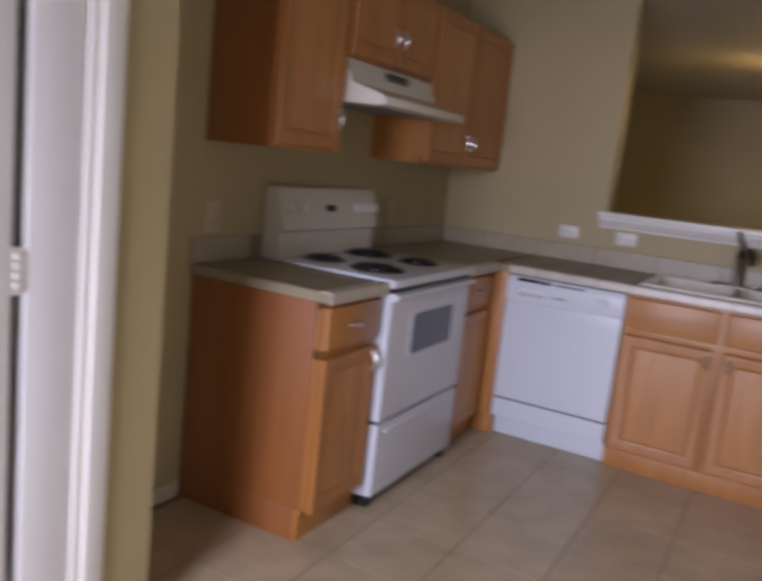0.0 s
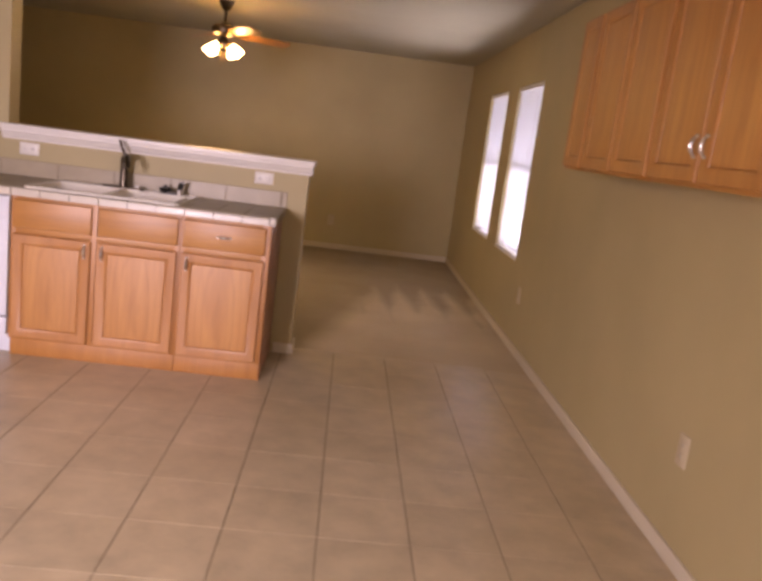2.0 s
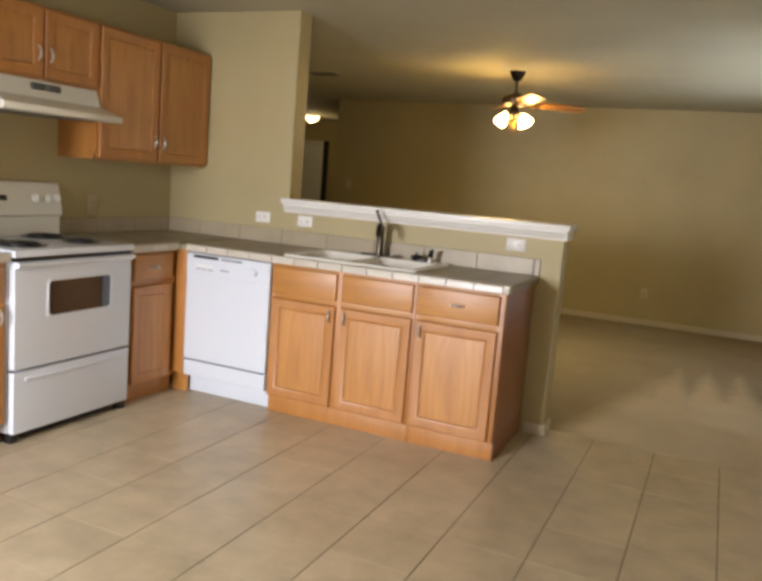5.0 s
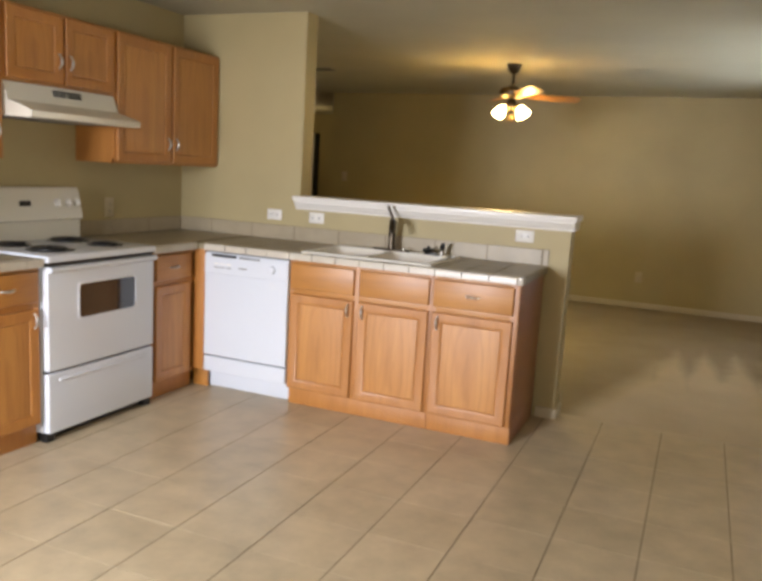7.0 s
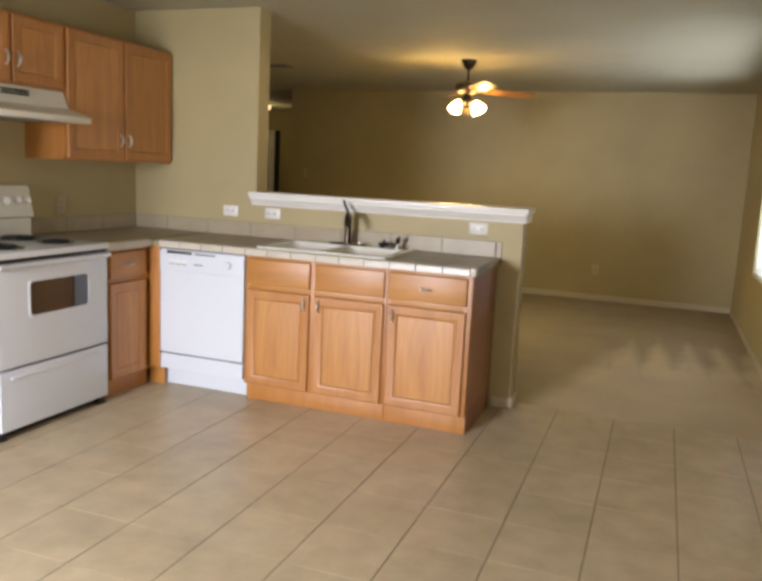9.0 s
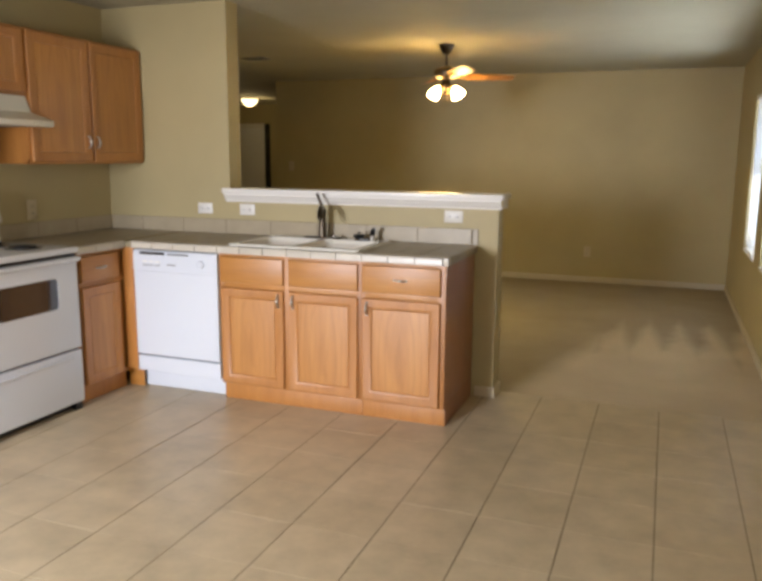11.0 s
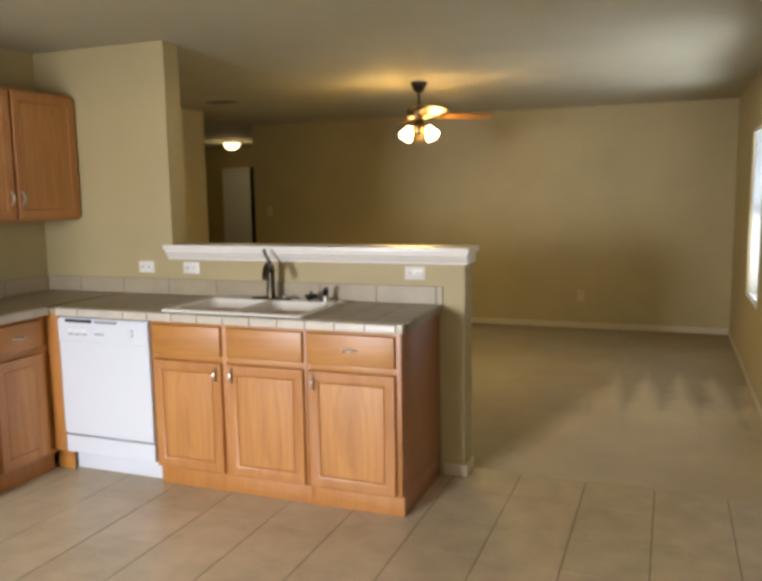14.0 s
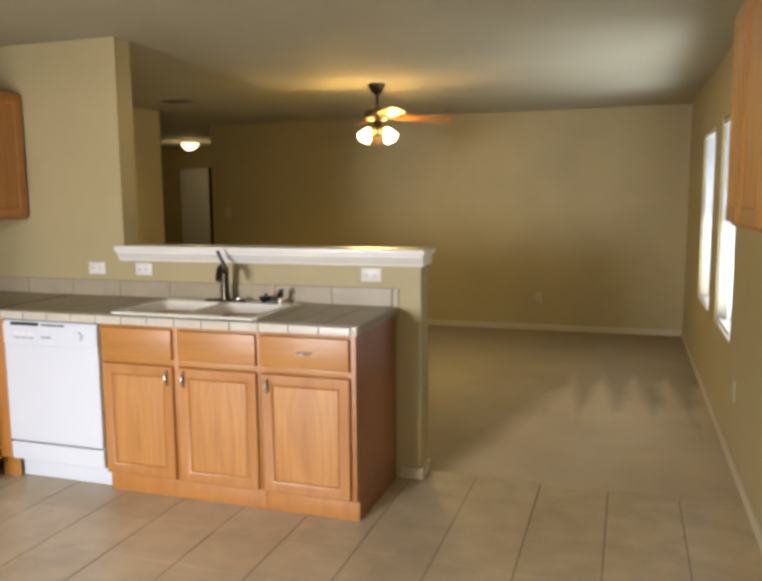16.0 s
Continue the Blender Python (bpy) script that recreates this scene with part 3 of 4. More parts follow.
part("rim", lathe([(0.034, 0.0), (0.036, 0.004), (0.030, 0.012), (0.018, 0.015)], 18, (2.030, FYY - 0.02, FZ)), GREY, stopper)

# ---- dishwasher ----
dish = thing("dishwasher", (1.0, -0.3, 0), "white built-in dishwasher, closed", "dishwasher")
part("tub", box((0.708, -0.595, 0.10), (1.298, -0.02, 0.872)), GREY, dish)
D0, D1 = 0.702, 1.302
door = part("door", box((D0, -0.634, 0.206), (D1, -0.596, 0.735), 0.006, 3), ENAMEL, dish)
ctl = part("control_panel", extrude_profile([(-0.596, 0.7352), (-0.634, 0.7352), (-0.635, 0.752), (-0.635, 0.838), (-0.627, 0.862), (-0.596, 0.866)], D0, D1), ENAMEL, dish)
part("handle_slot", box((D0 + 0.05, -0.6355, 0.838), (D0 + 0.23, -0.626, 0.855), 0.002), BLACK, ctl, "dark latch recess")
part("vent_slot", box((D0 + 0.25, -0.6355, 0.839), (D0 + 0.40, -0.626, 0.851), 0.002), GREY, ctl)
for k in range(3):
    part("button", box((D0 + 0.07 + 0.045 * k, -0.6365, 0.790), (D0 + 0.105 + 0.045 * k, -0.634, 0.800), 0.001), PLATE, ctl)
    part("button", box((D0 + 0.07 + 0.045 * k, -0.6365, 0.770), (D0 + 0.105 + 0.045 * k, -0.634, 0.776), 0.001), GREY, ctl)
part("mark", box((D0 + 0.25, -0.6365, 0.776), (D0 + 0.31, -0.634, 0.784), 0.001), GREY, ctl, "plain grey maker's bar")
part("dial", moved(lathe([(0.024, 0.0), (0.023, 0.012), (0.018, 0.016)], 24), facing((D0 + 0.49, -0.635, 0.795), (1, 0, 0), (0, -1, 0))), ENAMEL, ctl)
part("lower_panel", box((D0, -0.630, 0.098), (D1, -0.592, 0.195), 0.005, 3), ENAMEL, dish)
part("kick_panel", box((D0 - 0.002, -0.552, LOW + 0.003), (D1 + 0.002, -0.535, 0.100), 0.003), ENAMEL, dish)
for fx in (D0 + 0.03, D1 - 0.03):
    part("foot", lathe([(0.015, 0.0), (0.015, 0.01), (0.008, 0.012), (0.008, 0.125)], 10, (fx, -0.50, LOW)), GREY, dish)

# ---- range ----
R0, R1 = -1.835, -1.060
stove = thing("electric_range", (0.35, -1.45, 0), "white electric coil range with oven and drawer", "range")
part("body", box((0.02, R0, 0.024), (0.615, R1, 0.895), 0.004), ENAMEL, stove)
# plinth coloured black to give the shade below the drawer
part("base_plinth", box((0.06, R0 + 0.03, LOW + 0.003), (0.60, R1 - 0.03, 0.046)), BLACK, stove, "recessed base, black for the shade under the range")
top = part("cooktop", box((0.02, R0 - 0.004, 0.893), (0.672, R1 + 0.004, 0.927), 0.008, 3), ENAMEL, stove)
# black box paints the shade into the slit below the cooktop
part("vent_gap_shade", box((0.615, R0 + 0.012, 0.874), (0.655, R1 - 0.012, 0.8925)), BLACK, stove, "black strip for the shade in the gap under the cooktop")


def burner(x, y, r):
    pan = part("drip_pan", lathe([(r + 0.022, 0.9272), (r + 0.020, 0.9305), (r + 0.006, 0.9295), (r * 0.5, 0.9285)], 32, (x, y, 0)), BLACK, stove, "black drip pan")
    pts = []
    for k in range(97):
        a = 2 * math.pi * k / 24
        rr = 0.016 + (r - 0.016) * k / 96
        pts.append((x + rr * math.cos(a), y + rr * math.sin(a), 0.9365))
    part("coil", tube(pts, 0.0052, 6), BLACK, pan, "black spiral heating coil")


burner(0.475, R0 + 0.195, 0.098)
burner(0.475, R1 - 0.195, 0.075)
burner(0.205, R0 + 0.195, 0.075)
burner(0.205, R1 - 0.195, 0.098)
guard = part("backguard", extrude_profile([(0.012, 0.925), (0.095, 0.925), (0.092, 1.030), (0.118, 1.042), (0.118, 1.052), (0.085, 1.205), (0.070, 1.222), (0.012, 1.222)], R0 - 0.002, R1 + 0.002, "y"), BISQUE, stove, "off-white control backguard")
gm = facing((0.103, R0, 1.130), (0, 1, 0), (1, 0, 0)) @ pose(0, 0, 0, -12, 0, 0)
part("clock_display", moved(box((0.335, -0.010, -0.002), (0.410, 0.020, 0.004), 0.002), gm), BLACK, guard, "dark clock display")
for u in (0.06, 0.14, 0.60, 0.68, 0.745):
    k = part("knob", moved(lathe([(0.024, 0.0), (0.022, 0.014), (0.016, 0.018)], 20, (u, 0.004, 0.0)), gm), PLATE, guard)
    part("grip", moved(box((u - 0.004, -0.014, 0.016), (u + 0.004, 0.022, 0.026), 0.0015), gm), PLATE, k)
oven = part("oven_door", box((0.617, R0 + 0.004, 0.345), (0.660, R1 - 0.004, 0.872), 0.008, 3), ENAMEL, stove)
om = facing((0.6595, -1.425, 0.680), (0, 1, 0), (1, 0, 0))


def rr(inset, w):
    return [(x, y, w) for x, y, _ in round_rect(-0.216 + inset, 0.216 - inset, -0.098 + inset, 0.098 - inset, 0.024, 0)]


part("window_frame", moved(rings_solid([rr(0, 0), rr(0.002, 0.004), rr(0.010, 0.004), rr(0.012, 0.001)], cap_last=False), om), ENAMEL, oven)
part("window_glass", moved(rings_solid([rr(0.011, 0.0005), rr(0.011, 0.0016)]), om), OVENG, oven, "dark reflective oven glass")
# the handle is a full-width lip along the door's top
part("handle", extrude_profile([(0.655, 0.838), (0.682, 0.846), (0.690, 0.858), (0.688, 0.868), (0.672, 0.8725), (0.655, 0.8725)], R0 + 0.006, R1 - 0.006, "y"), ENAMEL, oven)
drawer = part("drawer", box((0.617, R0 + 0.004, 0.024), (0.658, R1 - 0.004, 0.332), 0.007, 3), ENAMEL, stove)
part("grip_lip", box((0.652, R0 + 0.07, 0.286), (0.668, R1 - 0.07, 0.302), 0.005, 3), ENAMEL, drawer)
# black box paints the shade between oven door and drawer
part("door_gap_shade", box((0.610, R0 + 0.006, 0.330), (0.630, R1 - 0.006, 0.347)), BLACK, stove, "black strip for the shade between door and drawer")
for y in (R0 + 0.03, R1 - 0.03):
    # legs black too, so they merge with the painted shade underneath
    part("leg", box((0.585, y - 0.025, LOW), (0.640, y + 0.025, 0.0245), 0.004), BLACK, stove)

# ---- range hood ----
H0, H1 = -1.760, -1.000
hood = thing("range_hood", (0.25, -1.38, 1.60), "off-white metal range hood under the short cabinet", "range hood")
part("shell", extrude_profile([(0.002, 1.763), (0.300, 1.763), (0.330, 1.690), (0.335, 1.672), (0.480, 1.628), (0.492, 1.622), (0.494, 1.592), (0.484, 1.586), (0.002, 1.600)], H0, H1, "y"), BISQUE, hood)
part("lip", box((0.478, H0 - 0.004, 1.590), (0.500, H1 + 0.004, 1.622), 0.004), BISQUE, hood)
part("filter", box((0.08, H0 + 0.10, 1.586), (0.42, H1 - 0.10, 1.594)), GREY, hood, "grey mesh filter")
for y in (-1.46, -1.36):
    for z in (1.716, 1.728, 1.740):
        part("vent_slot", box((0.302, y, z - 0.003), (0.328, y + 0.085, z + 0.004)), BLACK, hood)

# ---- outlets and switches ----


def outlet(m, wide, kind, label, category="outlet", mat=None):
    """A wall plate in (u, v, w) with sockets or toggles."""
    o = thing("wall_outlet" if category == "outlet" else "wall_switch", tuple(m.translation), label, category)
    w, h = wide
    mat = mat or PLATE
    part("plate", moved(rings_solid([rect(-w / 2, w / 2, -h / 2, h / 2, 0.0005), rect(-w / 2, w / 2, -h / 2, h / 2, 0.003), rect(-w / 2 + 0.005, w / 2 - 0.005, -h / 2 + 0.005, h / 2 - 0.005, 0.0065)]), m), mat, o)
    across = w > h
    for s in (-1, 1):
        cu, cv = (s * 0.022, 0) if across else (0, s * 0.022)
        if kind == "duplex":
            f = part("socket", moved(box((cu - 0.014, cv - 0.014, 0.005), (cu + 0.014, cv + 0.014, 0.0085), 0.002), m), mat, o)
            for t in (-0.005, 0.005):
                part("slot", moved(box((cu + t - 0.0022, cv - 0.006, 0.008), (cu + t + 0.0022, cv + 0.006, 0.0089)), m), GREY, f)
    if kind == "toggle":
        part("toggle", moved(box((-0.005, -0.011, 0.005), (0.005, 0.011, 0.016), 0.002), m), mat, o)
    return o


wallS = lambda x, z: facing((x, YW, z), (1, 0, 0), (0, -1, 0))
for x, lab in ((0.800, "white outlet plate turned sideways above the splash"), (1.130, "white outlet plate turned sideways below the ledge"), (2.560, "white outlet plate turned sideways near the ledge's end")):
    outlet(wallS(x, 1.082), (0.114, 0.072), "duplex", lab)
for y in (-0.715, -2.138):
    outlet(facing((0.0, y, 1.09), (0, 1, 0), (1, 0, 0)), (0.080, 0.125), "duplex", "almond outlet plate on the range wall", mat=ALMOND)
outlet(facing((XR, -2.10, 0.405), (0, -1, 0), (-1, 0, 0)), (0.078, 0.125), "duplex", "almond outlet plate low on the window wall", mat=ALMOND)
outlet(facing((XR, 0.76, 0.40), (0, -1, 0), (-1, 0, 0)), (0.078, 0.125), "duplex", "almond outlet plate below the window", mat=ALMOND)
outlet(facing((2.915, YF, 0.342), (1, 0, 0), (0, -1, 0)), (0.078, 0.125), "duplex", "beige outlet plate low on the far wall", mat=ALMOND)
outlet(facing((-1.03, YF, 1.315), (1, 0, 0), (0, -1, 0)), (0.078, 0.125), "toggle", "beige light switch on the far wall", "switch", ALMOND)

# ---- windows with blinds ----


def window(n, y0, y1, z0, z1):
    w = thing("window_%d" % n, (XR + 0.1, (y0 + y1) / 2, z0), "white vinyl sash window with closed white blinds", "window", "", "structure")
    x0, x1 = XR + 0.085, XR + 0.135
    for lo, hi in (((x0, y0, z0), (x1, y1, z0 + 0.05)), ((x0, y0, z1 - 0.05), (x1, y1, z1)), ((x0, y0, z0 + 0.05), (x1, y0 + 0.05, z1 - 0.05)), ((x0, y1 - 0.05, z0 + 0.05), (x1, y1, z1 - 0.05)),
                   ((x0, y0 + 0.05, (z0 + z1) / 2 - 0.025), (x1, y1 - 0.05, (z0 + z1) / 2 + 0.025))):
        part("frame", box(lo, hi, 0.003), VINYL, w)
    for a, b in ((z0 + 0.05, (z0 + z1) / 2 - 0.025), ((z0 + z1) / 2 + 0.025, z1 - 0.05)):
        p = part("pane", box((x0 + 0.02, y0 + 0.05, a), (x0 + 0.026, y1 - 0.05, b)), GLASS, w)
        p.visible_shadow = False
    part("sill", box((XR - 0.004, y0 + 0.001, z0 - 0.004), (x0, y1 - 0.001, z0 + 0.012), 0.003), TRIM, w)
    bl = thing("window_blind", (XR + 0.022, (y0 + y1) / 2, z1 - 0.05), "white horizontal slat blind, lowered and lit by daylight", "blind", "window blinds")
    part("headrail", box((XR + 0.006, y0 + 0.006, z1 - 0.040), (XR + 0.040, y1 - 0.006, z1 - 0.004), 0.003), PLATE, bl)
    step = 0.0225
    count = int((z1 - z0 - 0.075) / step)
    me = None
    for k in range(count):
        z = z1 - 0.052 - step * k
        if me is None:
            me = mesh_of("slat", moved(box((-0.0125, y0 + 0.008, -0.0006), (0.0125, y1 - 0.008, 0.0006)), Matrix.Rotation(radians(56), 4, "Y")), SLAT, False)
        s = new("slat", me)
        s.parent = bl
        s.matrix_parent_inverse = Matrix.Translation(-bl.location)
        s.location = (XR + 0.022, 0, z)
    part("bottom_rail", box((XR + 0.012, y0 + 0.008, z0 + 0.014), (XR + 0.034, y1 - 0.008, z0 + 0.028), 0.002), PLATE, bl)
    for y in (y0 + 0.15, y1 - 0.15):
        part("ladder_cord", tube([(XR + 0.008, y, z1 - 0.04), (XR + 0.008, y, z0 + 0.02)], 0.0012, 5), PLATE, bl)


for n, (y0, y1, z0, z1) in enumerate(WIN):
    window(n + 1, y0, y1, z0, z1)

# ---- white double door beside the kitchen ----
patio = thing("door_1", (CX - 0.03, -4.2, 0), "white painted double door with a dark gap between its leaves", "door", "", "structure")
part("casing", box((CX, -3.115, LOW), (CX + 0.016, -3.05, 2.12), 0.004), TRIM, patio)
part("casing", box((CX, -5.365, LOW), (CX + 0.016, -5.30, 2.12), 0.004), TRIM, patio)
part("casing", box((CX, -5.30, 2.06), (CX + 0.016, -3.115, 2.12), 0.004), TRIM, patio)
part("jamb", box((CX - 0.12, -3.140, LOW), (CX - 0.0005, -3.115, 2.06), 0.002), TRIM, patio)
part("threshold", box((CX - 0.12, -5.30, LOW - 0.002), (CX, -3.140, 0.014), 0.004), VINYL, patio)
part("fixed_stile", box((CX - 0.045, -3.285, 0.014), (CX - 0.010, -3.146, 2.05), 0.006), DOORW, patio)
# solid dark strip; the shade between the leaves is in its colour
part("gap_shade", box((CX - 0.060, -3.325, 0.014), (CX - 0.046, -3.280, 2.05)), GAPSHADE, patio, "dark strip for the shade in the gap between leaves")
leaf = part("leaf", join(box((CX - 0.045, -3.425, 0.014), (CX - 0.010, -3.318, 2.05), 0.006), box((CX - 0.045, -5.30, 0.014), (CX - 0.010, -5.20, 2.05), 0.006),
                         box((CX - 0.044, -5.20, 0.014), (CX - 0.011, -3.425, 0.12), 0.004), box((CX - 0.044, -5.20, 1.96), (CX - 0.011, -3.425, 2.05), 0.004)), DOORW, patio)
part("panel", box((CX - 0.036, -5.20, 0.12), (CX - 0.018, -3.425, 1.96)), DOORW, leaf)
latch = part("latch", box((CX - 0.030, -3.326, 0.99), (CX - 0.012, -3.280, 1.10), 0.003), PLATE, patio, "white latch across the dark strip")
for z in (1.005, 1.028, 1.051, 1.074):
    part("ridge", box((CX - 0.016, -3.314, z), (CX - 0.006, -3.292, z + 0.016), 0.003), PLATE, latch)

# ---- assumed glazed patio door in the window wall, unseen behind the camera ----
glazed = thing("door_3", (XR + 0.07, -5.05, 0), "assumed patio door out of view, white framed with clear glass", "door", "", "structure")
for y0, y1 in ((DOOR[0], -5.06), (-5.04, DOOR[1])):
    for lo, hi in (((y0, LOW), (y0 + 0.06, 2.06)), ((y1 - 0.06, LOW), (y1, 2.06)), ((y0 + 0.06, LOW), (y1 - 0.06, 0.08)), ((y0 + 0.06, 1.98), (y1 - 0.06, 2.06))):
        part("frame", box((XR + 0.05, lo[0], lo[1]), (XR + 0.09, hi[0], hi[1]), 0.003), VINYL, glazed)
    p = part("pane", box((XR + 0.067, y0 + 0.06, 0.08), (XR + 0.073, y1 - 0.06, 1.98)), GLASS, glazed, "clear glass pane")
    p.visible_shadow = False

# ---- window behind the camera ----
bwin = thing("window_3", (1.2, YB - 0.06, 0.85), "white vinyl window behind the dining corner", "window", "", "structure")
for lo, hi in (((0.65, YB - 0.10, 0.85), (1.75, YB - 0.05, 0.90)), ((0.65, YB - 0.10, 2.0), (1.75, YB - 0.05, 2.05)), ((0.65, YB - 0.10, 0.90), (0.70, YB - 0.05, 2.0)),
               ((1.70, YB - 0.10, 0.90), (1.75, YB - 0.05, 2.0)), ((1.175, YB - 0.10, 0.90), (1.225, YB - 0.05, 2.0))):
    part("frame", box(lo, hi, 0.003), VINYL, bwin)

# ---- hall door, lamp and ceiling vent ----
hd = thing("door_2", (-3.85, 8.59, 0), "pale hall door beside a dark strip for its gap's shade", "door", "", "structure")
part("leaf", box((-4.07, 8.562, LOW + 0.008), (-3.54, 8.596, 1.985), 0.004), DOORW, hd)
# dark box in place of an open gap, its shade painted on
part("casing", box((-3.54, 8.56, LOW), (-3.44, 8.599, 2.06), 0.004), GAPSHADE, hd, "dark strip for the door gap's shade")
part("casing", box((-4.15, 8.575, LOW), (-4.07, 8.599, 2.06), 0.004), TRIM, hd)
part("casing", box((-4.15, 8.575, 1.99), (-3.54, 8.599, 2.06), 0.004), TRIM, hd)
HL = (-3.08, 7.25)
hall = thing("hall_ceiling_light", (*HL, TOP), "lit frosted dome ceiling light in the hall", "ceiling light")
part("pan", lathe([(0.150, -0.022), (0.155, -0.012), (0.150, 0.0)], 28, (*HL, TOP)), BRASS, hall)
part("dome", lathe([(0.004, -0.135), (0.05, -0.128), (0.10, -0.10), (0.135, -0.055), (0.140, -0.022)], 28, (*HL, TOP)), HALLGLASS, hall, "glowing frosted glass dome")
bulb_lamp("hall_bulb", (HL[0], HL[1], TOP - 0.19), 13, (1.0, 0.76, 0.38), 0.08)
VX, VY = -0.29, 2.65
vent = thing("ceiling_vent", (VX, VY, TOP), "dark slatted air vent in the living room ceiling", "vent")
VW, VD = 0.135, 0.085
part("frame", join(box((VX - VW, VY - VD, TOP - 0.010), (VX + VW, VY - VD + 0.02, TOP), 0.002), box((VX - VW, VY + VD - 0.02, TOP - 0.010), (VX + VW, VY + VD, TOP), 0.002),
                   box((VX - VW, VY - VD + 0.02, TOP - 0.010), (VX - VW + 0.02, VY + VD - 0.02, TOP), 0.002), box((VX + VW - 0.02, VY - VD + 0.02, TOP - 0.010), (VX + VW, VY + VD - 0.02, TOP), 0.002)), GREY, vent)
part("backing", box((VX - VW + 0.02, VY - VD + 0.02, TOP - 0.002), (VX + VW - 0.02, VY + VD - 0.02, TOP - 0.0005)), BLACK, vent)
for k in range(6):
    part("slat", moved(box((-VW + 0.02, -0.009, -0.001), (VW - 0.02, 0.009, 0.001)), pose(VX, VY - 0.053 + 0.0212 * k, TOP - 0.007, 35)), GREY, vent)

# ---- ceiling fan ----
FXY = (1.835, 2.33)
fan = thing("ceiling_fan", (*FXY, TOP), "brass ceiling fan with oak blades and lit glass shades", "ceiling fan")
part("canopy", lathe([(0.020, -0.085), (0.040, -0.070), (0.065, -0.020), (0.070, 0.0)], 28, (*FXY, TOP)), BRONZE, fan)
part("rod", lathe([(0.012, -0.20), (0.012, -0.075)], 14, (*FXY, TOP)), BRONZE, fan)
part("motor", lathe([(0.030, -0.305), (0.085, -0.297), (0.112, -0.276), (0.118, -0.245), (0.104, -0.215), (0.055, -0.195), (0.020, -0.178)], 32, (*FXY, TOP)), BRONZE, fan)
HUB = TOP - 0.262


def blade():
    outline = ((0.17, 0.050), (0.22, 0.060), (0.50, 0.070), (0.60, 0.068), (0.64, 0.052), (0.655, 0.0))
    ring = [(x, -h) for x, h in outline] + [(x, h) for x, h in reversed(outline[:-1])]
    return rings_solid([[(x, y, -0.003) for x, y in ring], [(x, y, 0.003) for x, y in ring]])


for turn in (33, 123, 303):
    m = pose(*FXY, HUB - 0.010, 0, 0, turn) @ pose(0, 0, 0, -15)
    b = part("blade", moved(blade(), m), BLADE, fan, "oak-veneered fan blade")
    part("blade_arm", moved(join(box((0.08, -0.014, -0.010), (0.20, 0.014, -0.003), 0.002), box((0.175, -0.035, -0.008), (0.225, 0.035, -0.003), 0.002)), m), BRASS, b, "brass blade arm")
part("light_fitting", lathe([(0.012, -0.430), (0.035, -0.420), (0.050, -0.395), (0.048, -0.350), (0.030, -0.303)], 24, (*FXY, TOP)), BRONZE, fan)
for k in range(4):
    a = radians(64 + 90 * k)
    d = Vector((math.cos(a), math.sin(a), 0))
    c = Vector((*FXY, TOP - 0.375))
    arm = part("lamp_arm", tube([c + d * 0.04, c + d * 0.075 + Vector((0, 0, 0.012)), c + d * 0.105 + Vector((0, 0, 0.0))], 0.007, 8), BRASS, fan)
    tilt = Matrix.Translation(c + d * 0.105) @ Matrix.Rotation(a, 4, "Z") @ Matrix.Rotation(radians(-38), 4, "Y")
    prof = [(0.020, 0.0), (0.024, -0.010), (0.036, -0.034), (0.048, -0.065), (0.055, -0.092), (0.052, -0.092), (0.044, -0.065), (0.032, -0.034), (0.016, -0.010)]
    part("shade", moved(lathe(prof, 24), tilt), LAMPGLASS, arm, "lit frosted tulip glass shade")
    tip = tilt @ Vector((0, 0, -0.055))
    bulb_lamp("fan_bulb", tip, 42.0, (1.0, 0.78, 0.31), 0.022)
for dx, l in ((-0.012, 0.17), (0.020, 0.13)):
    part("pull_chain", tube([(FXY[0] + dx, FXY[1] - 0.02, TOP - 0.42), (FXY[0] + dx, FXY[1] - 0.02, TOP - 0.42 - l)], 0.0014, 6), BRASS, fan, "thin brass pull chain")

# ---- pieces of worktop, splash and floor ----


def piece(name, me, parent, at):
    ob = new(name, me)
    ob.parent = parent
    if parent.type == "EMPTY":
        ob.matrix_parent_inverse = Matrix.Translation(-parent.location)
    ob.location = at
    return ob


def chip(lx, ly, lz, e=0.0022):
    """A tile with softened top edges, its upper face at z = 0."""
    return rings_solid([rect(0, lx, 0, ly, -lz), rect(0, lx, 0, ly, -e), rect(e, lx - e, e, ly - e, 0.0)])


J, CS = 0.0045, 0.1525
top_me = mesh_of("tile", chip(CS - J, CS - J, 0.006, 0.0012), CTILE)
cuts = {}


def top_tile(parent, x, y, lx, ly):
    key = (round(lx, 3), round(ly, 3))
    if key == (round(CS - J, 3), round(CS - J, 3)):
        me = top_me
    else:
        me = cuts.setdefault(key, None) or mesh_of("tile", chip(lx, ly, 0.006, 0.0012), CTILE)
        cuts[key] = me
    piece("tile", me, parent, (x, y, CT))


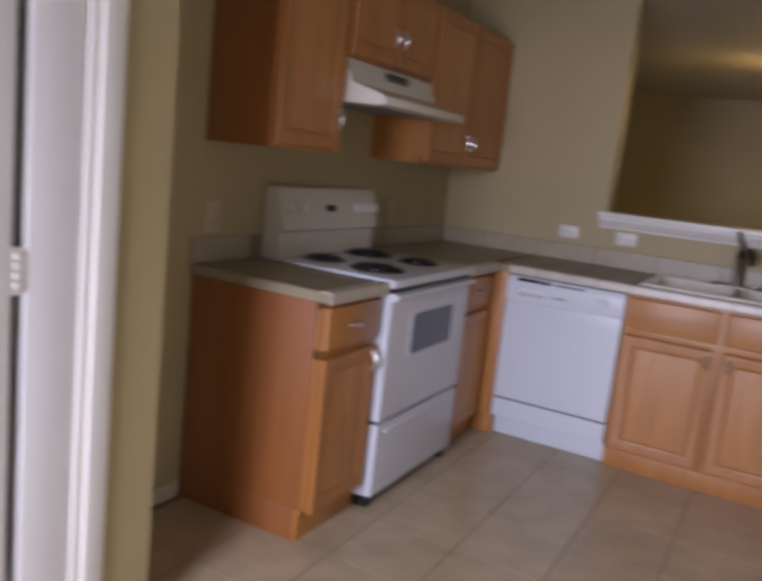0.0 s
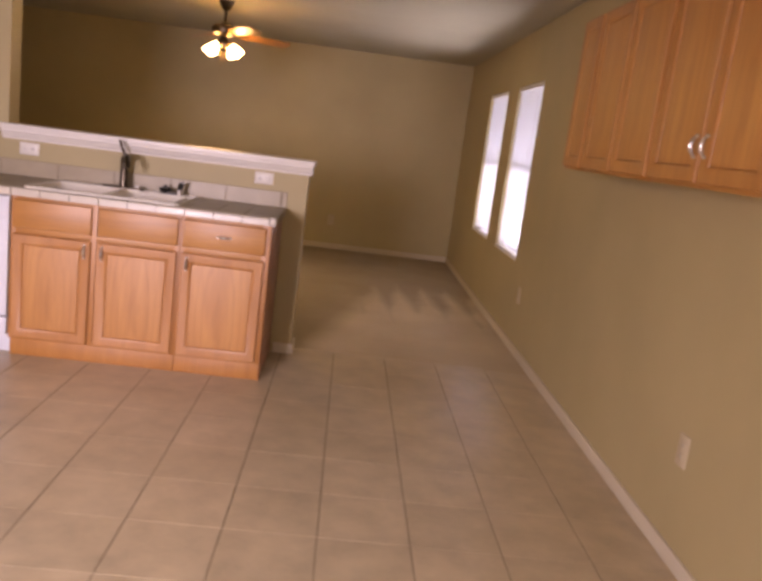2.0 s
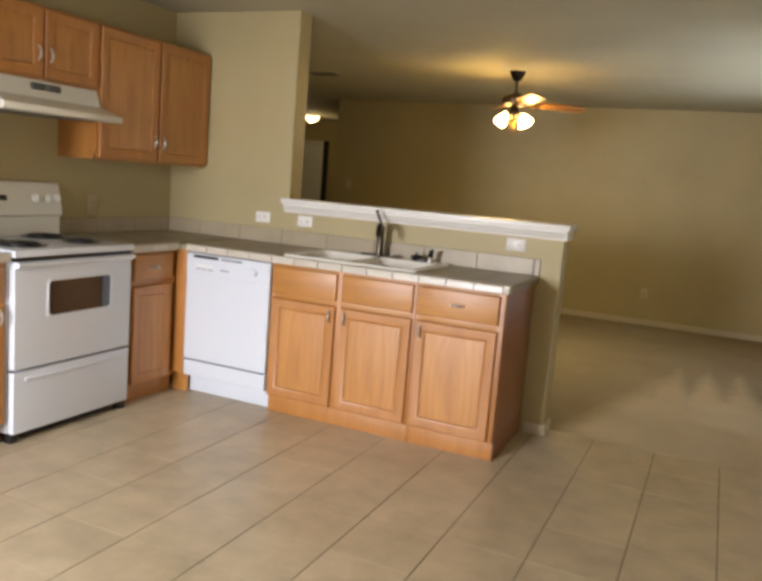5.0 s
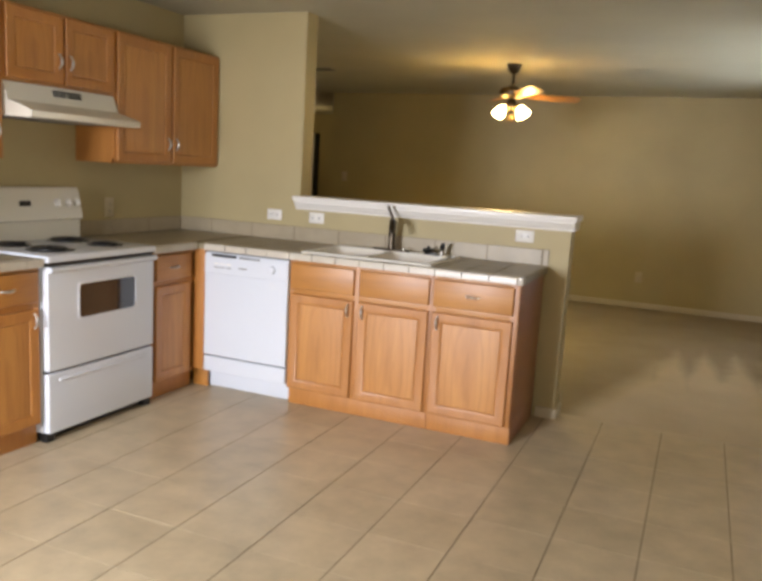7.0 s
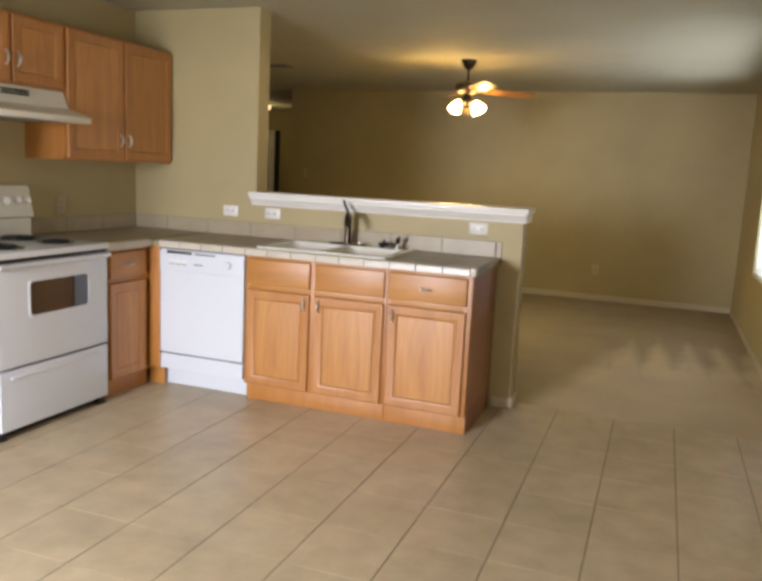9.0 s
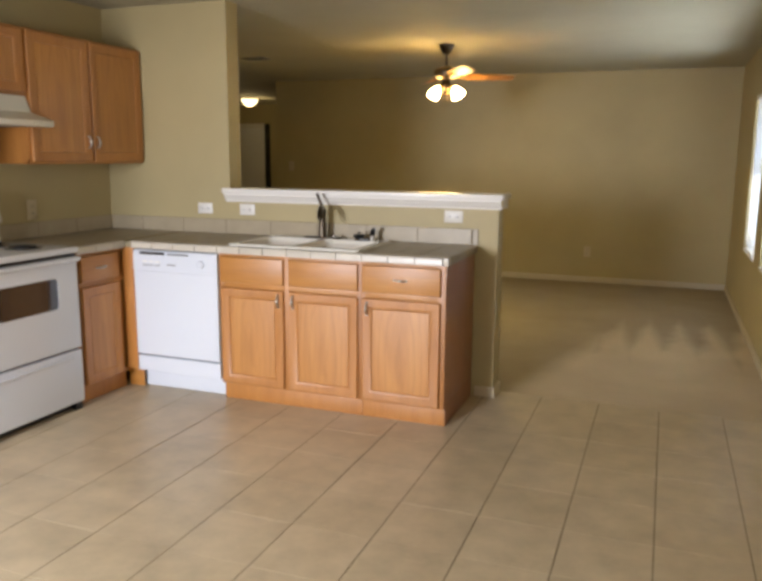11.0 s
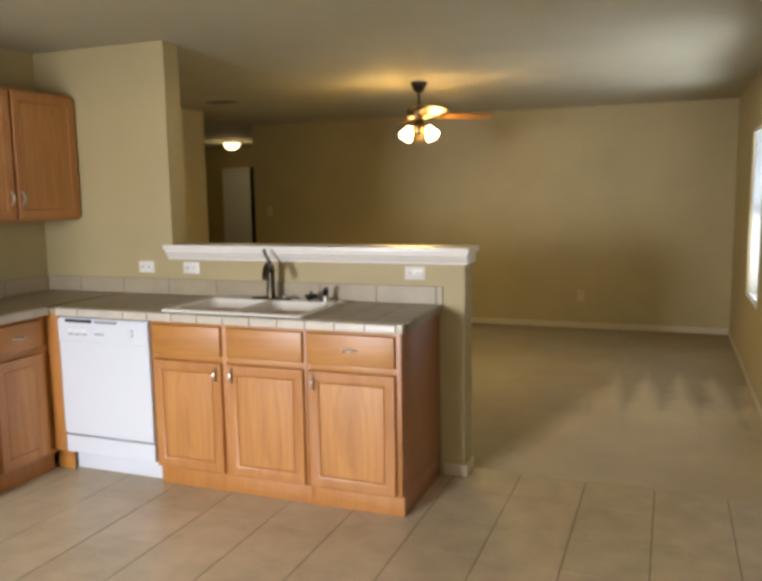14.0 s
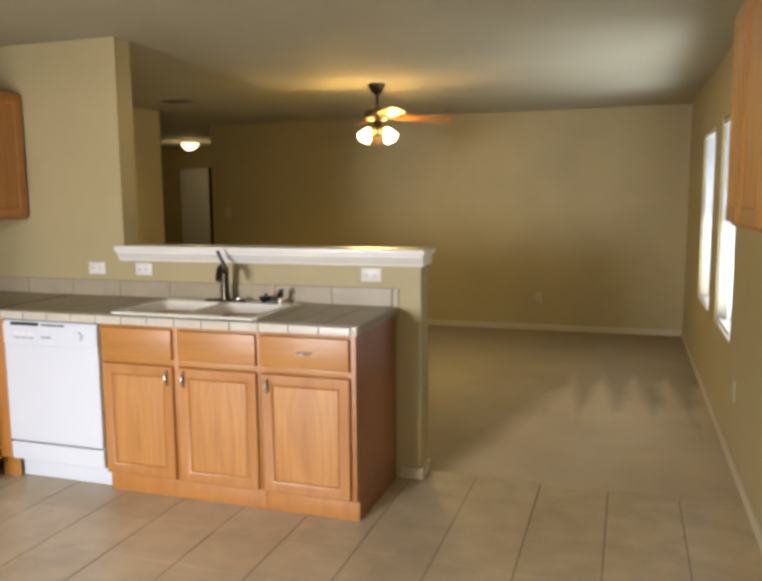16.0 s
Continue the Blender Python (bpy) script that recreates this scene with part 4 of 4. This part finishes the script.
def tile_top(parent, x0, x1, y0, y1, xstart, ystart):
    """Tiles on a rectangle of worktop, cut at its edges, from a joint at (xstart, ystart)."""
    i0, i1 = math.floor((x0 - xstart) / CS + 1e-6), math.ceil((x1 - xstart) / CS - 1e-6)
    j0, j1 = math.floor((y0 - ystart) / CS + 1e-6), math.ceil((y1 - ystart) / CS - 1e-6)
    for i in range(i0, i1):
        for j in range(j0, j1):
            ax, bx_ = max(x0, xstart + i * CS), min(x1, xstart + (i + 1) * CS - J)
            ay, by_ = max(y0, ystart + j * CS), min(y1, ystart + (j + 1) * CS - J)
            if bx_ - ax > 0.012 and by_ - ay > 0.012:
                top_tile(parent, ax, ay, bx_ - ax, by_ - ay)


ys = -0.598
tile_top(worktop, 0.645, SX0 + 0.012, ys, YW - 0.011, 2.690 - 14 * CS, ys)
tile_top(worktop, SX1 - 0.012, 2.705, ys, YW - 0.011, 2.690 - 14 * CS, ys)
tile_top(worktop, SX0 + 0.012, SX1 - 0.012, SY1 - 0.012, YW - 0.011, 2.690 - 14 * CS, ys)
tile_top(worktop, 0.010, 0.600, -1.050, YW - 0.011, 0.600 - 4 * CS, ys)
tile_top(left_top, 0.010, 0.600, -2.248, -1.844, 0.600 - 4 * CS, -2.248)


def edge_profile(w):
    """A cap tile: flat top lip and a front drop of 40 mm, over a length w along u."""
    prof = [(0.052, 0.0), (0.010, 0.001), (0.003, -0.002), (0.0, -0.009), (0.0, -0.041), (0.010, -0.041), (0.012, -0.008), (0.052, -0.007)]
    return extrude_profile(prof, 0.0, w, "x")


edge_me = mesh_of("edge_tile", edge_profile(CS - J), CEDGE)
x = 2.690 - 14 * CS
while x < 2.68:
    if x > 0.63:
        piece("edge_tile", edge_me, worktop, (x, -0.654, CT + 0.001))
    x += CS
piece("edge_tile", mesh_of("edge_tile", box((0, 0, -0.042), (0.030, 0.052, 0.001), 0.004), CEDGE), worktop, (2.690, -0.654, CT + 0.001))
side_me = mesh_of("edge_tile", moved(edge_profile(CS - J), Matrix.Rotation(radians(90), 4, "Z")), CTILE)
y = -0.600
while y < -0.05:
    if y + CS < 0.02:
        piece("edge_tile", side_me, worktop, (2.7195, y, CT + 0.0005))
    y += CS
lip_me = mesh_of("edge_tile", moved(edge_profile(CS - J), Matrix.Rotation(radians(90), 4, "Z")), CEDGE)
for start, n, par in ((-1.048, 2, worktop), (-2.246, 2, left_top)):
    for k in range(n):
        piece("edge_tile", lip_me, par, (0.654, start + CS * k, CT + 0.001))
piece("edge_tile", mesh_of("edge_tile", moved(edge_profile(0.095), Matrix.Rotation(radians(90), 4, "Z")), CEDGE), worktop, (0.654, -1.048 + 2 * CS, CT + 0.001))
piece("edge_tile", mesh_of("edge_tile", moved(edge_profile(0.095), Matrix.Rotation(radians(90), 4, "Z")), CEDGE), left_top, (0.654, -2.246 + 2 * CS, CT + 0.001))

SW = 0.3425
splash_me = mesh_of("tile", moved(chip(SW - 0.004, 0.096, 0.007, 0.002), facing((0, 0, 0), (1, 0, 0), (0, -1, 0))), SPLASH)
x = 2.680 - 8 * SW
for k in range(8):
    if x + k * SW > -0.07:
        piece("tile", splash_me, splash, (x + k * SW, YW - 0.0095, 0.9155))
piece("tile", mesh_of("tile", moved(chip(0.032, 0.096, 0.007, 0.002), facing((0, 0, 0), (1, 0, 0), (0, -1, 0))), SPLASH), splash, (2.684, YW - 0.0095, 0.9155))
side_splash = mesh_of("tile", moved(chip(SW - 0.004, 0.096, 0.007, 0.002), facing((0, 0, 0), (0, 1, 0), (1, 0, 0))), SPLASH)
for y in (-0.335, -0.6775, -1.02):
    piece("tile", side_splash, splash, (0.0095, y, 0.9155))
piece("tile", side_splash, splash, (0.0095, -2.248, 0.9155))

P = 0.342
floor_me = mesh_of("tile", chip(P - 0.006, P - 0.0025, 0.006, 0.0003), FLOOR)
for i in range(-10, 4):
    for j in range(-18, 1):
        x, y = 3.118 + P * i, 0.168 - P * (1 - j)
        if x + P < 0.05 or x > XR or (y > -0.55 and x < 2.3) or (x + P < 0.5 and y > -2.5) or (x + P < 0.5 and y < -3.2):
            continue
        piece("tile", floor_me, floor, (x + 0.003, y + 0.003 + random.uniform(-0.0004, 0.0004), LOW + random.uniform(-0.0006, 0.0)))
